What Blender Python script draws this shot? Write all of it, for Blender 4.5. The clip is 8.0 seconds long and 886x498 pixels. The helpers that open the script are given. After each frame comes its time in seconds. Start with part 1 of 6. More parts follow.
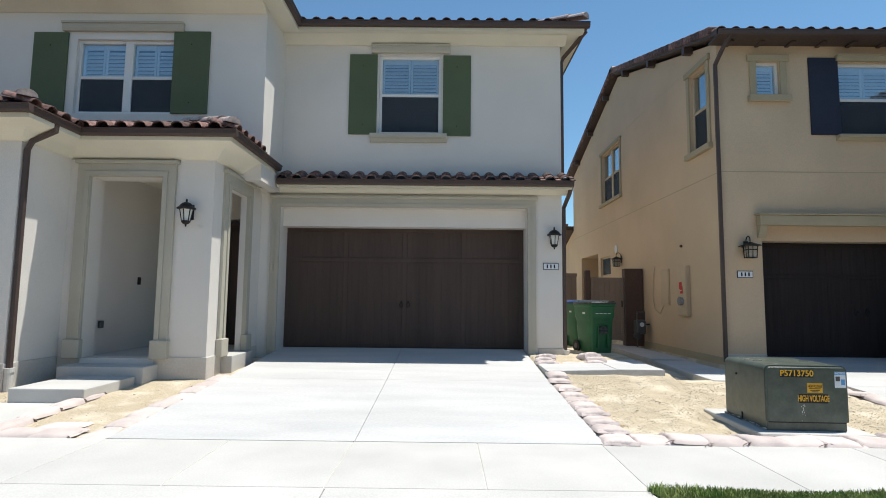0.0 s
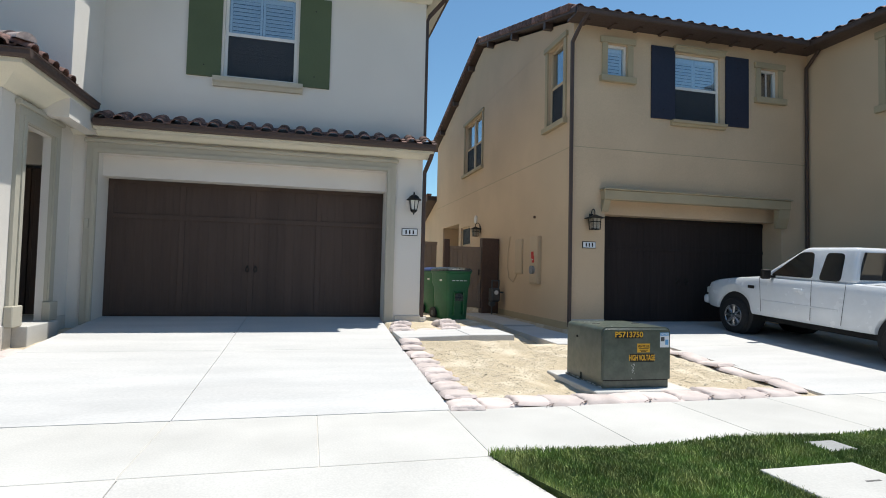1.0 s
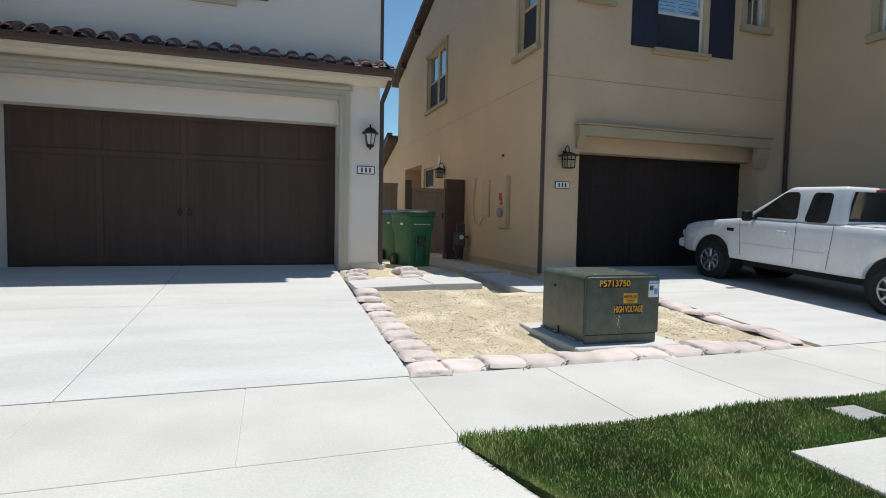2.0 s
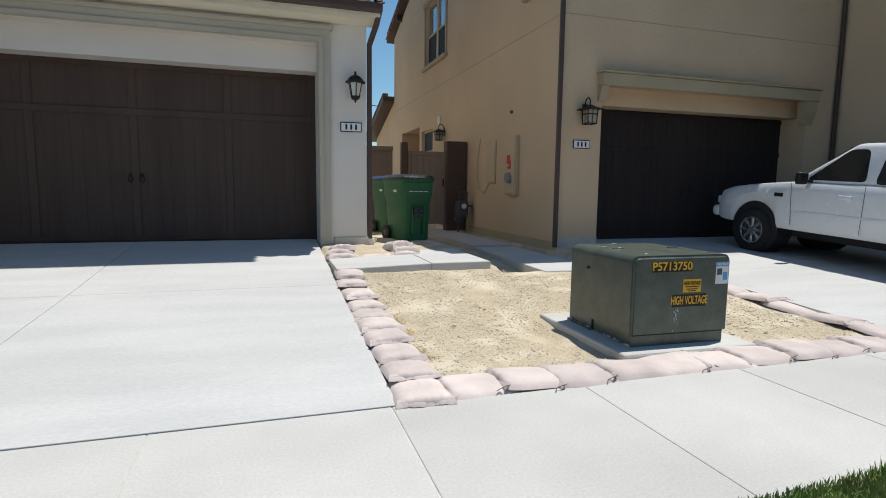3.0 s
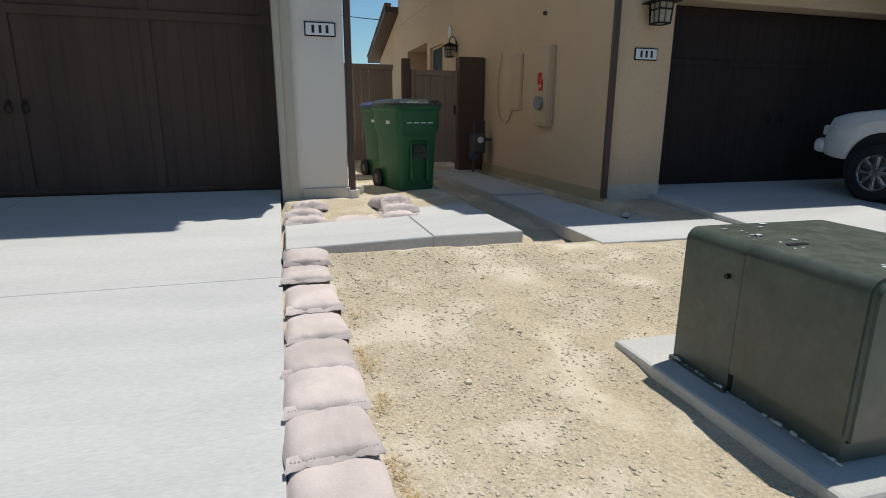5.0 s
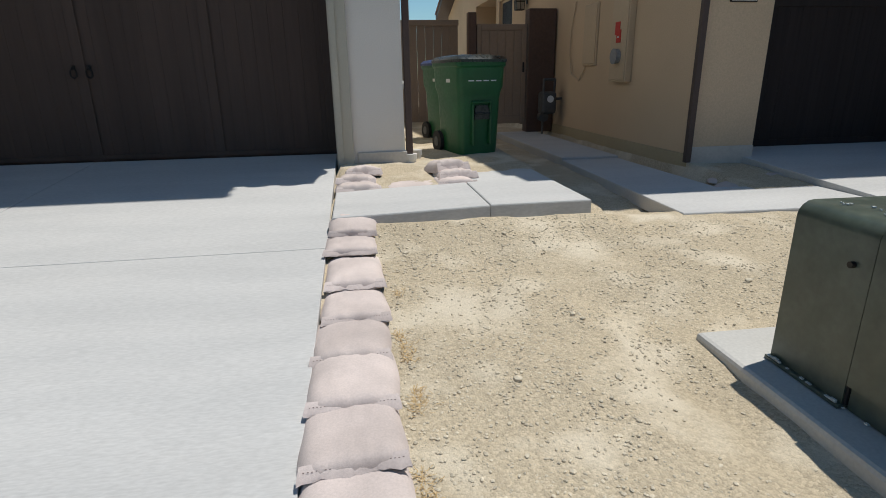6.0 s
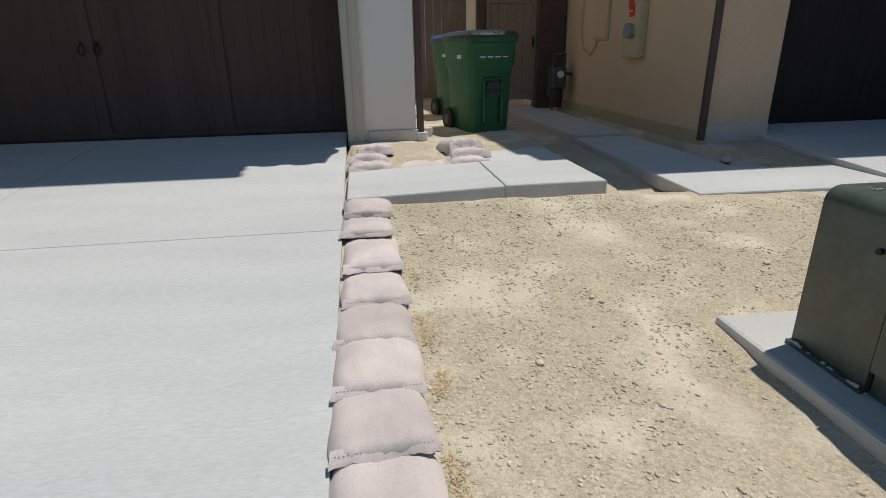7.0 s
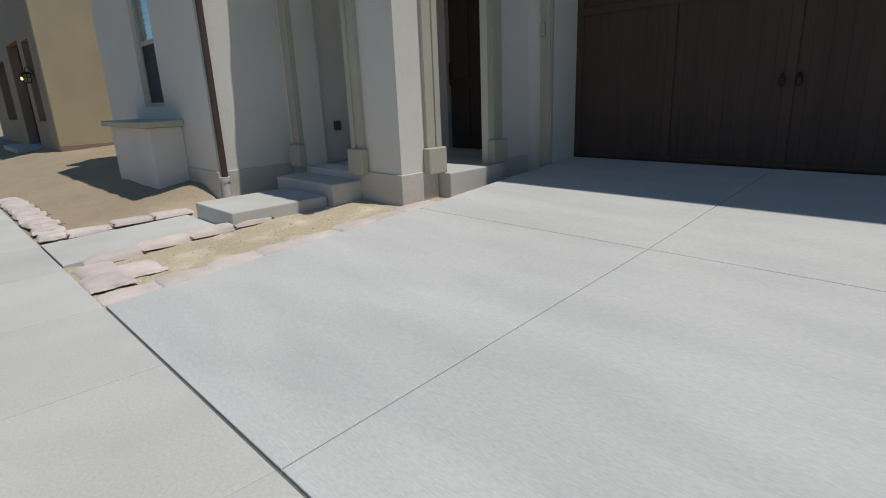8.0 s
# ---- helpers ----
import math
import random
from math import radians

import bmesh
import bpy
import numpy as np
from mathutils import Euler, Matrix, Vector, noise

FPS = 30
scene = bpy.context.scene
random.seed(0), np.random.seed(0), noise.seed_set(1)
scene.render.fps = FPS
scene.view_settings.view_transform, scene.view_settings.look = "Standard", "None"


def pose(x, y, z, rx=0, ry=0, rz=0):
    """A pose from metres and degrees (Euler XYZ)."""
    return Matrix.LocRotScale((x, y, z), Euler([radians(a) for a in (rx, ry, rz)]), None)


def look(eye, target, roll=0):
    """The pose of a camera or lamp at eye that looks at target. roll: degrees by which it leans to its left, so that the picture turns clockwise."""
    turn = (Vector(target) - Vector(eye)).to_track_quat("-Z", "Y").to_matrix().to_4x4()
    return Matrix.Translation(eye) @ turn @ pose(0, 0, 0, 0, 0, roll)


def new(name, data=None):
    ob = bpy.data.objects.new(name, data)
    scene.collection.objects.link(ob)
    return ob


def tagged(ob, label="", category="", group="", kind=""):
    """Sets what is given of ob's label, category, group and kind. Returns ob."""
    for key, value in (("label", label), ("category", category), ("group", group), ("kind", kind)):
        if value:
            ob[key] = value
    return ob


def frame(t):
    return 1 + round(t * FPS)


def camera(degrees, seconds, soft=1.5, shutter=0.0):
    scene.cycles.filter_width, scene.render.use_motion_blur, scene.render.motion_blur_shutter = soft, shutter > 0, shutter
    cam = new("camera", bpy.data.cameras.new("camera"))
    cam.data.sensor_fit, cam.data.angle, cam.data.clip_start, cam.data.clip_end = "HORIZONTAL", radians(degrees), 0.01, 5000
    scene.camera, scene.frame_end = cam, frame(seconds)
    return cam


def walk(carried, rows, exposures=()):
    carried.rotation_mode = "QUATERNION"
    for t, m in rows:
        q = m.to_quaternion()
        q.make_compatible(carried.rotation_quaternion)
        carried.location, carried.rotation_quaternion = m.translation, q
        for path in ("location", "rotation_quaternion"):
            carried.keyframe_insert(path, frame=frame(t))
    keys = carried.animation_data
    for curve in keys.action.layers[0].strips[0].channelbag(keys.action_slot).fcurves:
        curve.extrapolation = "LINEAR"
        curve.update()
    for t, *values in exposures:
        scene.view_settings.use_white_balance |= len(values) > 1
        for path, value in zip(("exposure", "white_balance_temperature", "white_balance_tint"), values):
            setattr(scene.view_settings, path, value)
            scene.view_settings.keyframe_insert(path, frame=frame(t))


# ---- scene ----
cam = camera(78.6, 8.0, soft=0.95)
EXPOSURES = [(0.0, 0.2), (0.5, 0.26), (1.0, 0.2), (2.0, -0.04), (3.5, -0.16), (4.5, -0.27), (5.5, -0.36), (6.5, -0.48), (7.2, -0.53), (8.0, -0.68)]
PATH = [
    (0, (-0.11, -0.42, 1.406), (-0.123, 1.571, 1.591), 0.6),
    (0.5, (0.036, -0.209, 1.359), (0.389, 1.754, 1.512), 1.2),
    (1, (0.106, 0.003, 1.315), (0.582, 1.944, 1.401), 1.3),
    (1.5, (0.177, 0.405, 1.312), (0.748, 2.322, 1.294), 1.3),
    (2, (0.381, 0.92, 1.27), (0.99, 2.821, 1.157), 1.1),
    (2.2, (0.46, 1.123, 1.26), (1.068, 3.021, 1.098), 1.0),
    (3.5, (1.021, 2.916, 1.204), (1.627, 4.805, 0.954), 0.5),
    (4, (1.208, 3.449, 1.241), (1.813, 5.328, 0.921), 0.3),
    (4.2, (1.3, 3.658, 1.257), (1.901, 5.533, 0.91), 0.5),
    (5.3, (1.586, 4.509, 1.235), (2.061, 6.381, 0.718), -0.3),
    (5.5, (1.626, 4.596, 1.24), (2.025, 6.482, 0.708), -0.5),
    (6, (1.705, 4.642, 1.201), (1.992, 6.526, 0.593), -0.9),
    (6.5, (1.755, 4.653, 1.217), (2.038, 6.508, 0.524), -1.0),
    (7, (1.633, 4.667, 1.237), (1.9, 6.524, 0.544), -1.0),
    (7.2, (1.465, 4.645, 1.257), (1.481, 6.527, 0.579), -1.3),
    (7.5, (1.247, 4.575, 1.272), (0.492, 6.309, 0.621), -2.6),
    (7.6, (1.136, 4.538, 1.278), (0.356, 6.262, 0.635), -2.5),
    (7.7, (1.008, 4.480, 1.288), (0.124, 6.162, 0.672), -2.6),
    (7.8, (0.893, 4.437, 1.299), (-0.181, 6.016, 0.706), -2.8),
    (7.9, (0.772, 4.392, 1.302), (-0.471, 5.852, 0.732), -2.6),
    (8, (0.667, 4.368, 1.312), (-0.725, 5.692, 0.756), -2.4),
]
walk(cam, [(t, look(eye, target, roll)) for t, eye, target, roll in PATH], EXPOSURES)

# ---- world and sun ----
SUN_DIR = Vector((0.315, 0.085, 1.0)).normalized()
world = bpy.data.worlds.new("sky")
scene.world = world
world.use_nodes = True
wn = world.node_tree.nodes
sky = wn.new("ShaderNodeTexSky")
sky.sky_type = "NISHITA"
sky.sun_disc = False
sky.sun_elevation = math.asin(SUN_DIR.z)
sky.sun_rotation = math.atan2(SUN_DIR.x, SUN_DIR.y)
sky.air_density, sky.dust_density, sky.ozone_density = 1.0, 0.0, 1.3
deep = wn.new("ShaderNodeMix")
deep.data_type, deep.blend_type = "RGBA", "MULTIPLY"
deep.inputs[0].default_value, deep.inputs[7].default_value = 1.0, (0.85, 1.11, 1.15, 1)
world.node_tree.links.new(sky.outputs[0], deep.inputs[6])
world.node_tree.links.new(deep.outputs[2], wn["Background"].inputs[0])
wn["Background"].inputs[1].default_value = 0.106
sun_data = bpy.data.lights.new("sun", "SUN")
sun_data.energy, sun_data.angle, sun_data.color = 4.95, radians(0.53), (1.0, 0.975, 0.91)
sun = new("sun", sun_data)
sun.matrix_world = look(SUN_DIR * 60, (0, 0, 0))


# ---- materials ----
def material(name, base, rough=0.8, metal=0.0, grain=40.0, vary=0.12, stain=0.10, stain_scale=1.2, bump=0.2, bump_scale=None,
             depth=0.004, per_object=0.0, spec=0.4, stretch=(1, 1, 1), tint=None):
    m = bpy.data.materials.new(name)
    m.use_nodes = True
    nt = m.node_tree
    n, ln = nt.nodes, nt.links
    b = n["Principled BSDF"]
    b.inputs["Roughness"].default_value = rough
    b.inputs["Metallic"].default_value = metal
    b.inputs["Specular IOR Level"].default_value = spec
    co = n.new("ShaderNodeNewGeometry")
    mp = n.new("ShaderNodeMapping")
    mp.inputs["Scale"].default_value = stretch
    ln.new(co.outputs["Position"], mp.inputs[0])

    def tex(scale, detail):
        t = n.new("ShaderNodeTexNoise")
        t.inputs["Scale"].default_value, t.inputs["Detail"].default_value = scale, detail
        ln.new(mp.outputs[0], t.inputs["Vector"])
        return t.outputs[0]

    def ranged(src, lo, hi, a=0.3, z=0.7):
        r = n.new("ShaderNodeMapRange")
        r.inputs[1].default_value, r.inputs[2].default_value, r.inputs[3].default_value, r.inputs[4].default_value = a, z, lo, hi
        ln.new(src, r.inputs[0])
        return r.outputs[0]

    fine = ranged(tex(grain, 6), 1 - vary, 1 + vary)
    wide = ranged(tex(stain_scale, 5), 1 - stain, 1 + stain)
    mul = n.new("ShaderNodeMath")
    mul.operation = "MULTIPLY"
    ln.new(fine, mul.inputs[0]), ln.new(wide, mul.inputs[1])
    value = mul.outputs[0]
    if per_object:
        info = n.new("ShaderNodeObjectInfo")
        mul2 = n.new("ShaderNodeMath")
        mul2.operation = "MULTIPLY"
        ln.new(value, mul2.inputs[0])
        ln.new(ranged(info.outputs["Random"], 1 - per_object, 1 + per_object, 0, 1), mul2.inputs[1])
        value = mul2.outputs[0]
    col = n.new("ShaderNodeMix")
    col.data_type, col.blend_type = "RGBA", "MULTIPLY"
    col.inputs[0].default_value = 1.0
    if tint:
        mix = n.new("ShaderNodeMix")
        mix.data_type = "RGBA"
        mix.inputs[6].default_value, mix.inputs[7].default_value = (*base, 1), (*tint, 1)
        ln.new(ranged(tex(stain_scale * 2.3, 4), 0, 1, 0.42, 0.62), mix.inputs[0])
        ln.new(mix.outputs[2], col.inputs[6])
    else:
        col.inputs[6].default_value = (*base, 1)
    ln.new(value, col.inputs[7])
    ln.new(col.outputs[2], b.inputs["Base Color"])
    ln.new(ranged(tex(grain * 0.5, 3), max(0, rough - 0.08), min(1, rough + 0.08)), b.inputs["Roughness"])
    if bump:
        bp = n.new("ShaderNodeBump")
        bp.inputs["Strength"].default_value, bp.inputs["Distance"].default_value = bump, depth
        ln.new(tex(bump_scale or grain, 4), bp.inputs["Height"])
        ln.new(bp.outputs[0], b.inputs["Normal"])
    return m


def glass_material(name, tint, dark=0.35):
    m = bpy.data.materials.new(name)
    m.use_nodes = True
    n, ln = m.node_tree.nodes, m.node_tree.links
    n.remove(n["Principled BSDF"])
    out = n["Material Output"]
    gl, tr, mx, lw = n.new("ShaderNodeBsdfGlossy"), n.new("ShaderNodeBsdfTransparent"), n.new("ShaderNodeMixShader"), n.new("ShaderNodeLayerWeight")
    gl.inputs["Color"].default_value = (0.95, 0.97, 1.0, 1)
    gl.inputs["Roughness"].default_value = 0.015
    tr.inputs["Color"].default_value = (*[c * dark for c in tint], 1)
    lw.inputs[0].default_value = 0.5
    steep, gloss = n.new("ShaderNodeMath"), n.new("ShaderNodeMapRange")
    steep.operation, steep.inputs[1].default_value = "POWER", 2.4
    gloss.inputs[3].default_value, gloss.inputs[4].default_value = 0.13, 0.80
    ln.new(lw.outputs["Facing"], steep.inputs[0]), ln.new(steep.outputs[0], gloss.inputs[0])
    ln.new(gloss.outputs[0], mx.inputs[0]), ln.new(tr.outputs[0], mx.inputs[1]), ln.new(gl.outputs[0], mx.inputs[2])
    ln.new(mx.outputs[0], out.inputs[0])
    return m


def soil_material(name):
    """Dry sandy soil: dusty pale patches, gravelly ground between them, fine grit everywhere."""
    m = bpy.data.materials.new(name)
    m.use_nodes = True
    n, ln = m.node_tree.nodes, m.node_tree.links
    b = n["Principled BSDF"]
    b.inputs["Roughness"].default_value, b.inputs["Specular IOR Level"].default_value = 0.97, 0.15
    at = n.new("ShaderNodeNewGeometry").outputs["Position"]

    def tex(kind, scale, detail=5.0):
        t = n.new(kind)
        t.inputs["Scale"].default_value = scale
        if kind == "ShaderNodeTexNoise":
            t.inputs["Detail"].default_value = detail
        ln.new(at, t.inputs["Vector"])
        return t

    def ranged(src, a, z, lo, hi):
        r = n.new("ShaderNodeMapRange")
        for i, v in zip((1, 2, 3, 4), (a, z, lo, hi)):
            r.inputs[i].default_value = v
        ln.new(src, r.inputs[0])
        return r.outputs[0]

    def math_node(op, p, q):
        t = n.new("ShaderNodeMath")
        t.operation = op
        for i, v in enumerate((p, q)):
            if isinstance(v, float):
                t.inputs[i].default_value = v
            else:
                ln.new(v, t.inputs[i])
        return t.outputs[0]

    patch = ranged(tex("ShaderNodeTexNoise", 2.6, 7.0).outputs[0], 0.48, 0.66, 0.0, 1.0)
    grit = tex("ShaderNodeTexVoronoi", 95.0)
    coarse = tex("ShaderNodeTexVoronoi", 38.0)
    fine = tex("ShaderNodeTexNoise", 240.0, 3.0).outputs[0]
    mix = n.new("ShaderNodeMix")
    mix.data_type = "RGBA"
    mix.inputs[6].default_value, mix.inputs[7].default_value = (0.50, 0.418, 0.30, 1), (0.63, 0.55, 0.425, 1)
    ln.new(patch, mix.inputs[0])
    rough = ranged(patch, 0.0, 1.0, 1.0, 0.25)
    speck = n.new("ShaderNodeSeparateColor")
    ln.new(grit.outputs["Color"], speck.inputs[0])
    tone = math_node("MULTIPLY", math_node("SUBTRACT", speck.outputs[0], 0.5), math_node("MULTIPLY", rough, 0.34))
    tone = math_node("ADD", math_node("ADD", tone, 1.0), ranged(fine, 0.3, 0.7, -0.12, 0.12))
    tone = math_node("MULTIPLY", tone, ranged(tex("ShaderNodeTexNoise", 0.9, 4.0).outputs[0], 0.3, 0.7, 0.93, 1.07))
    col = n.new("ShaderNodeMix")
    col.data_type, col.blend_type = "RGBA", "MULTIPLY"
    col.inputs[0].default_value = 1.0
    split = n.new("ShaderNodeSeparateXYZ")
    ln.new(at, split.inputs[0])
    turned = ranged(math_node("ADD", split.outputs[0], tex("ShaderNodeTexNoise", 1.4, 5.0).outputs[0]), -6.0, -5.2, 1.0, 0.0)
    brown = n.new("ShaderNodeMix")
    brown.data_type = "RGBA"
    brown.inputs[7].default_value = (0.36, 0.285, 0.20, 1)
    ln.new(turned, brown.inputs[0]), ln.new(mix.outputs[2], brown.inputs[6])
    ln.new(brown.outputs[2], col.inputs[6]), ln.new(tone, col.inputs[7])
    ln.new(col.outputs[2], b.inputs["Base Color"])
    high = math_node("ADD", math_node("MULTIPLY", grit.outputs["Distance"], -0.5), math_node("MULTIPLY", coarse.outputs["Distance"], -0.7))
    high = math_node("ADD", math_node("MULTIPLY", high, rough), math_node("MULTIPLY", fine, 0.35))
    bp = n.new("ShaderNodeBump")
    bp.inputs["Strength"].default_value, bp.inputs["Distance"].default_value = 0.8, 0.010
    ln.new(high, bp.inputs["Height"])
    ln.new(bp.outputs[0], b.inputs["Normal"])
    return m


def glow_material(name, color, strength):
    m = bpy.data.materials.new(name)
    m.use_nodes = True
    b = m.node_tree.nodes["Principled BSDF"]
    b.inputs["Base Color"].default_value = (*color, 1)
    b.inputs["Emission Color"].default_value = (*color, 1)
    b.inputs["Emission Strength"].default_value = strength
    return m


M = dict(
    white=material("white_stucco", (0.69, 0.65, 0.595), 0.92, grain=90, vary=0.06, stain=0.05, stain_scale=0.8, bump=0.35, bump_scale=160, depth=0.003),
    cream=material("cream_paint", (0.70, 0.66, 0.54), 0.85, grain=60, vary=0.04, stain=0.05, bump=0.15, bump_scale=150, depth=0.002),
    trim=material("beige_trim_paint", (0.45, 0.42, 0.345), 0.85, grain=80, vary=0.05, stain=0.06, bump=0.2, bump_scale=150, depth=0.002),
    tan=material("tan_stucco", (0.60, 0.455, 0.306), 0.93, grain=70, vary=0.08, stain=0.07, stain_scale=0.7, bump=0.4, bump_scale=140, depth=0.003),
    tantrim=material("olive_tan_trim", (0.41, 0.342, 0.225), 0.88, grain=70, vary=0.06, stain=0.06, bump=0.2, bump_scale=140, depth=0.002),
    footing=material("grey_footing", (0.54, 0.505, 0.455), 0.95, grain=35, vary=0.06, stain=0.08, stain_scale=2, bump=0.25, bump_scale=90),
    brown=material("dark_brown_metal", (0.075, 0.05, 0.042), 0.55, grain=50, vary=0.1, stain=0.1, bump=0.05),
    tile=material("clay_roof_tile", (0.115, 0.062, 0.05), 0.8, grain=25, vary=0.25, stain=0.3, stain_scale=5, bump=0.4, bump_scale=70, per_object=0.45, tint=(0.21, 0.12, 0.10)),
    ridge=material("pale_ridge_tile", (0.47, 0.37, 0.33), 0.85, grain=25, vary=0.2, stain=0.25, stain_scale=5, bump=0.3, bump_scale=70, per_object=0.3),
    door=material("brown_garage_door", (0.074, 0.051, 0.041), 0.62, grain=30, vary=0.08, stain=0.15, stain_scale=2.0, bump=0.2, bump_scale=60, depth=0.002, stretch=(1, 1, 0.06), per_object=0.03, spec=0.25),
    dark_door=material("black_brown_garage_door", (0.030, 0.023, 0.022), 0.65, grain=30, vary=0.16, stain=0.12, bump=0.3, bump_scale=60, depth=0.002, stretch=(1, 1, 0.06), spec=0.2),
    green=material("green_shutter_paint", (0.088, 0.115, 0.058), 0.7, grain=60, vary=0.06, stain=0.08, bump=0.15, bump_scale=90, depth=0.002),
    navy=material("navy_shutter_paint", (0.020, 0.023, 0.042), 0.6, grain=60, vary=0.1, stain=0.1, bump=0.15),
    vinyl=material("white_window_vinyl", (0.72, 0.71, 0.68), 0.5, grain=30, vary=0.03, stain=0.04, bump=0.0),
    louver=material("white_interior_louver", (0.58, 0.60, 0.62), 0.5, grain=30, vary=0.03, stain=0.04, bump=0.0),
    # near-black, so unlit rooms and the far porch take their shade from colour
    inside=material("interior_shade_black", (0.05, 0.05, 0.055), 0.9, grain=10, vary=0.1, stain=0.2, bump=0.0),
    screen=material("grey_insect_screen", (0.045, 0.052, 0.062), 0.75, grain=300, vary=0.2, stain=0.06, bump=0.2, bump_scale=900, depth=0.001),
    concrete=material("pale_concrete", (0.53, 0.52, 0.505), 0.88, grain=75, vary=0.085, stain=0.075, stain_scale=0.9, bump=0.14, bump_scale=180, depth=0.002, per_object=0.02, stretch=(0.4, 1.6, 1), tint=(0.497, 0.49, 0.478)),
    walkcon=material("pavement_concrete", (0.51, 0.495, 0.465), 0.9, grain=70, vary=0.07, stain=0.10, stain_scale=1.0, bump=0.14, bump_scale=180, depth=0.002, per_object=0.05),
    joint=material("dark_joint", (0.15, 0.143, 0.135), 0.95, grain=60, vary=0.3, stain=0.3, bump=0.4),
    straw=material("dry_straw", (0.50, 0.35, 0.17), 0.9, grain=60, vary=0.2, stain=0.2, bump=0.0),
    dirt=soil_material("sandy_soil"),
    stone=material("pale_pebble", (0.56, 0.49, 0.375), 0.9, grain=30, vary=0.2, stain=0.22, stain_scale=14, bump=0.3),
    bag=material("pinkish_sandbag_cloth", (0.59, 0.505, 0.47), 0.95, grain=130, vary=0.07, stain=0.13, stain_scale=4, bump=0.35, bump_scale=260, depth=0.002, per_object=0.09, spec=0.1),
    bagdark=material("dark_bag_seam", (0.16, 0.12, 0.11), 0.95, grain=120, vary=0.3, stain=0.2, bump=0.5),
    greylid=material("grey_cement_lid", (0.30, 0.30, 0.29), 0.9, grain=50, vary=0.15, stain=0.15, bump=0.3),
    asphalt=material("asphalt", (0.06, 0.06, 0.062), 0.92, grain=90, vary=0.3, stain=0.12, bump=0.6, bump_scale=120, depth=0.006),
    grass=material("lawn_grass", (0.19, 0.27, 0.07), 0.6, grain=9, vary=0.25, stain=0.35, stain_scale=2.0, bump=0.0, tint=(0.29, 0.33, 0.11)),
    turf=material("lawn_soil", (0.06, 0.09, 0.025), 0.95, grain=40, vary=0.3, stain=0.3, bump=0.6, depth=0.02),
    box=material("olive_green_steel", (0.062, 0.080, 0.062), 0.36, grain=35, vary=0.12, stain=0.18, stain_scale=4, bump=0.08, bump_scale=30, depth=0.002, tint=(0.078, 0.094, 0.076), spec=0.6),
    scuff=material("white_scuff", (0.55, 0.57, 0.55), 0.8, grain=90, vary=0.2, bump=0.3),
    yellow=material("yellow_decal", (0.75, 0.42, 0.03), 0.6, grain=60, vary=0.06, stain=0.08, bump=0.0),
    black=material("black_decal", (0.012, 0.012, 0.012), 0.6, grain=60, vary=0.1, bump=0.0),
    paper=material("white_decal", (0.72, 0.75, 0.77), 0.6, grain=60, vary=0.05, bump=0.0),
    blue=material("light_blue_decal", (0.12, 0.35, 0.62), 0.6, grain=60, vary=0.05, bump=0.0),
    red=material("red_tag", (0.55, 0.04, 0.03), 0.6, grain=60, vary=0.08, bump=0.0),
    bin=material("green_cart_plastic", (0.012, 0.095, 0.034), 0.42, grain=60, vary=0.10, stain=0.12, stain_scale=4, bump=0.12, bump_scale=120, depth=0.001),
    binlid=material("dark_lid_plastic", (0.022, 0.028, 0.027), 0.30, grain=60, vary=0.10, stain=0.12, bump=0.05),
    bluelid=material("blue_lid", (0.02, 0.04, 0.13), 0.4, grain=60, vary=0.10, stain=0.12, bump=0.05),
    rubber=material("black_rubber", (0.018, 0.018, 0.019), 0.8, grain=60, vary=0.2, bump=0.3),
    iron=material("black_iron", (0.018, 0.016, 0.015), 0.5, metal=0.3, grain=60, vary=0.2, bump=0.1),
    lamp_glass=material("frosted_lamp_glass", (0.62, 0.62, 0.58), 0.35, grain=30, vary=0.05, bump=0.0),
    amber_glass=material("amber_seeded_glass", (0.36, 0.33, 0.27), 0.3, grain=30, vary=0.15, bump=0.1),
    dial_glass=material("grey_meter_glass", (0.30, 0.31, 0.32), 0.15, grain=30, vary=0.1, bump=0.0, spec=0.6),
    gate=material("tan_brown_gate_vinyl", (0.27, 0.20, 0.15), 0.7, grain=30, vary=0.06, stain=0.08, bump=0.1),
    post=material("dark_brown_post", (0.10, 0.062, 0.048), 0.75, grain=30, vary=0.12, stain=0.12, bump=0.2),
    meter=material("grey_meter_paint", (0.085, 0.088, 0.09), 0.55, metal=0.2, grain=30, vary=0.12, bump=0.05),
    pipe=material("white_pvc", (0.62, 0.60, 0.56), 0.5, grain=30, vary=0.06, stain=0.12, bump=0.0),
    truck=material("white_car_paint", (0.70, 0.72, 0.75), 0.22, grain=10, vary=0.02, stain=0.03, bump=0.0, spec=0.6),
    chrome=material("bright_wheel_metal", (0.42, 0.42, 0.43), 0.3, metal=0.9, grain=20, vary=0.05, bump=0.0),
    carglass=material("dark_tinted_glass", (0.012, 0.014, 0.016), 0.06, grain=5, vary=0.05, bump=0.0, spec=0.7),
    panel=material("tan_painted_panel", (0.54, 0.42, 0.285), 0.7, grain=40, vary=0.05, stain=0.05, bump=0.05),
)
M["screen"].node_tree.nodes["Principled BSDF"].inputs["Alpha"].default_value = 0.72
M["glass"] = glass_material("window_glass", (0.92, 0.97, 1.0), 0.97)
M["bulb"] = glow_material("lit_lamp_bulb", (1.0, 0.72, 0.35), 2.5)


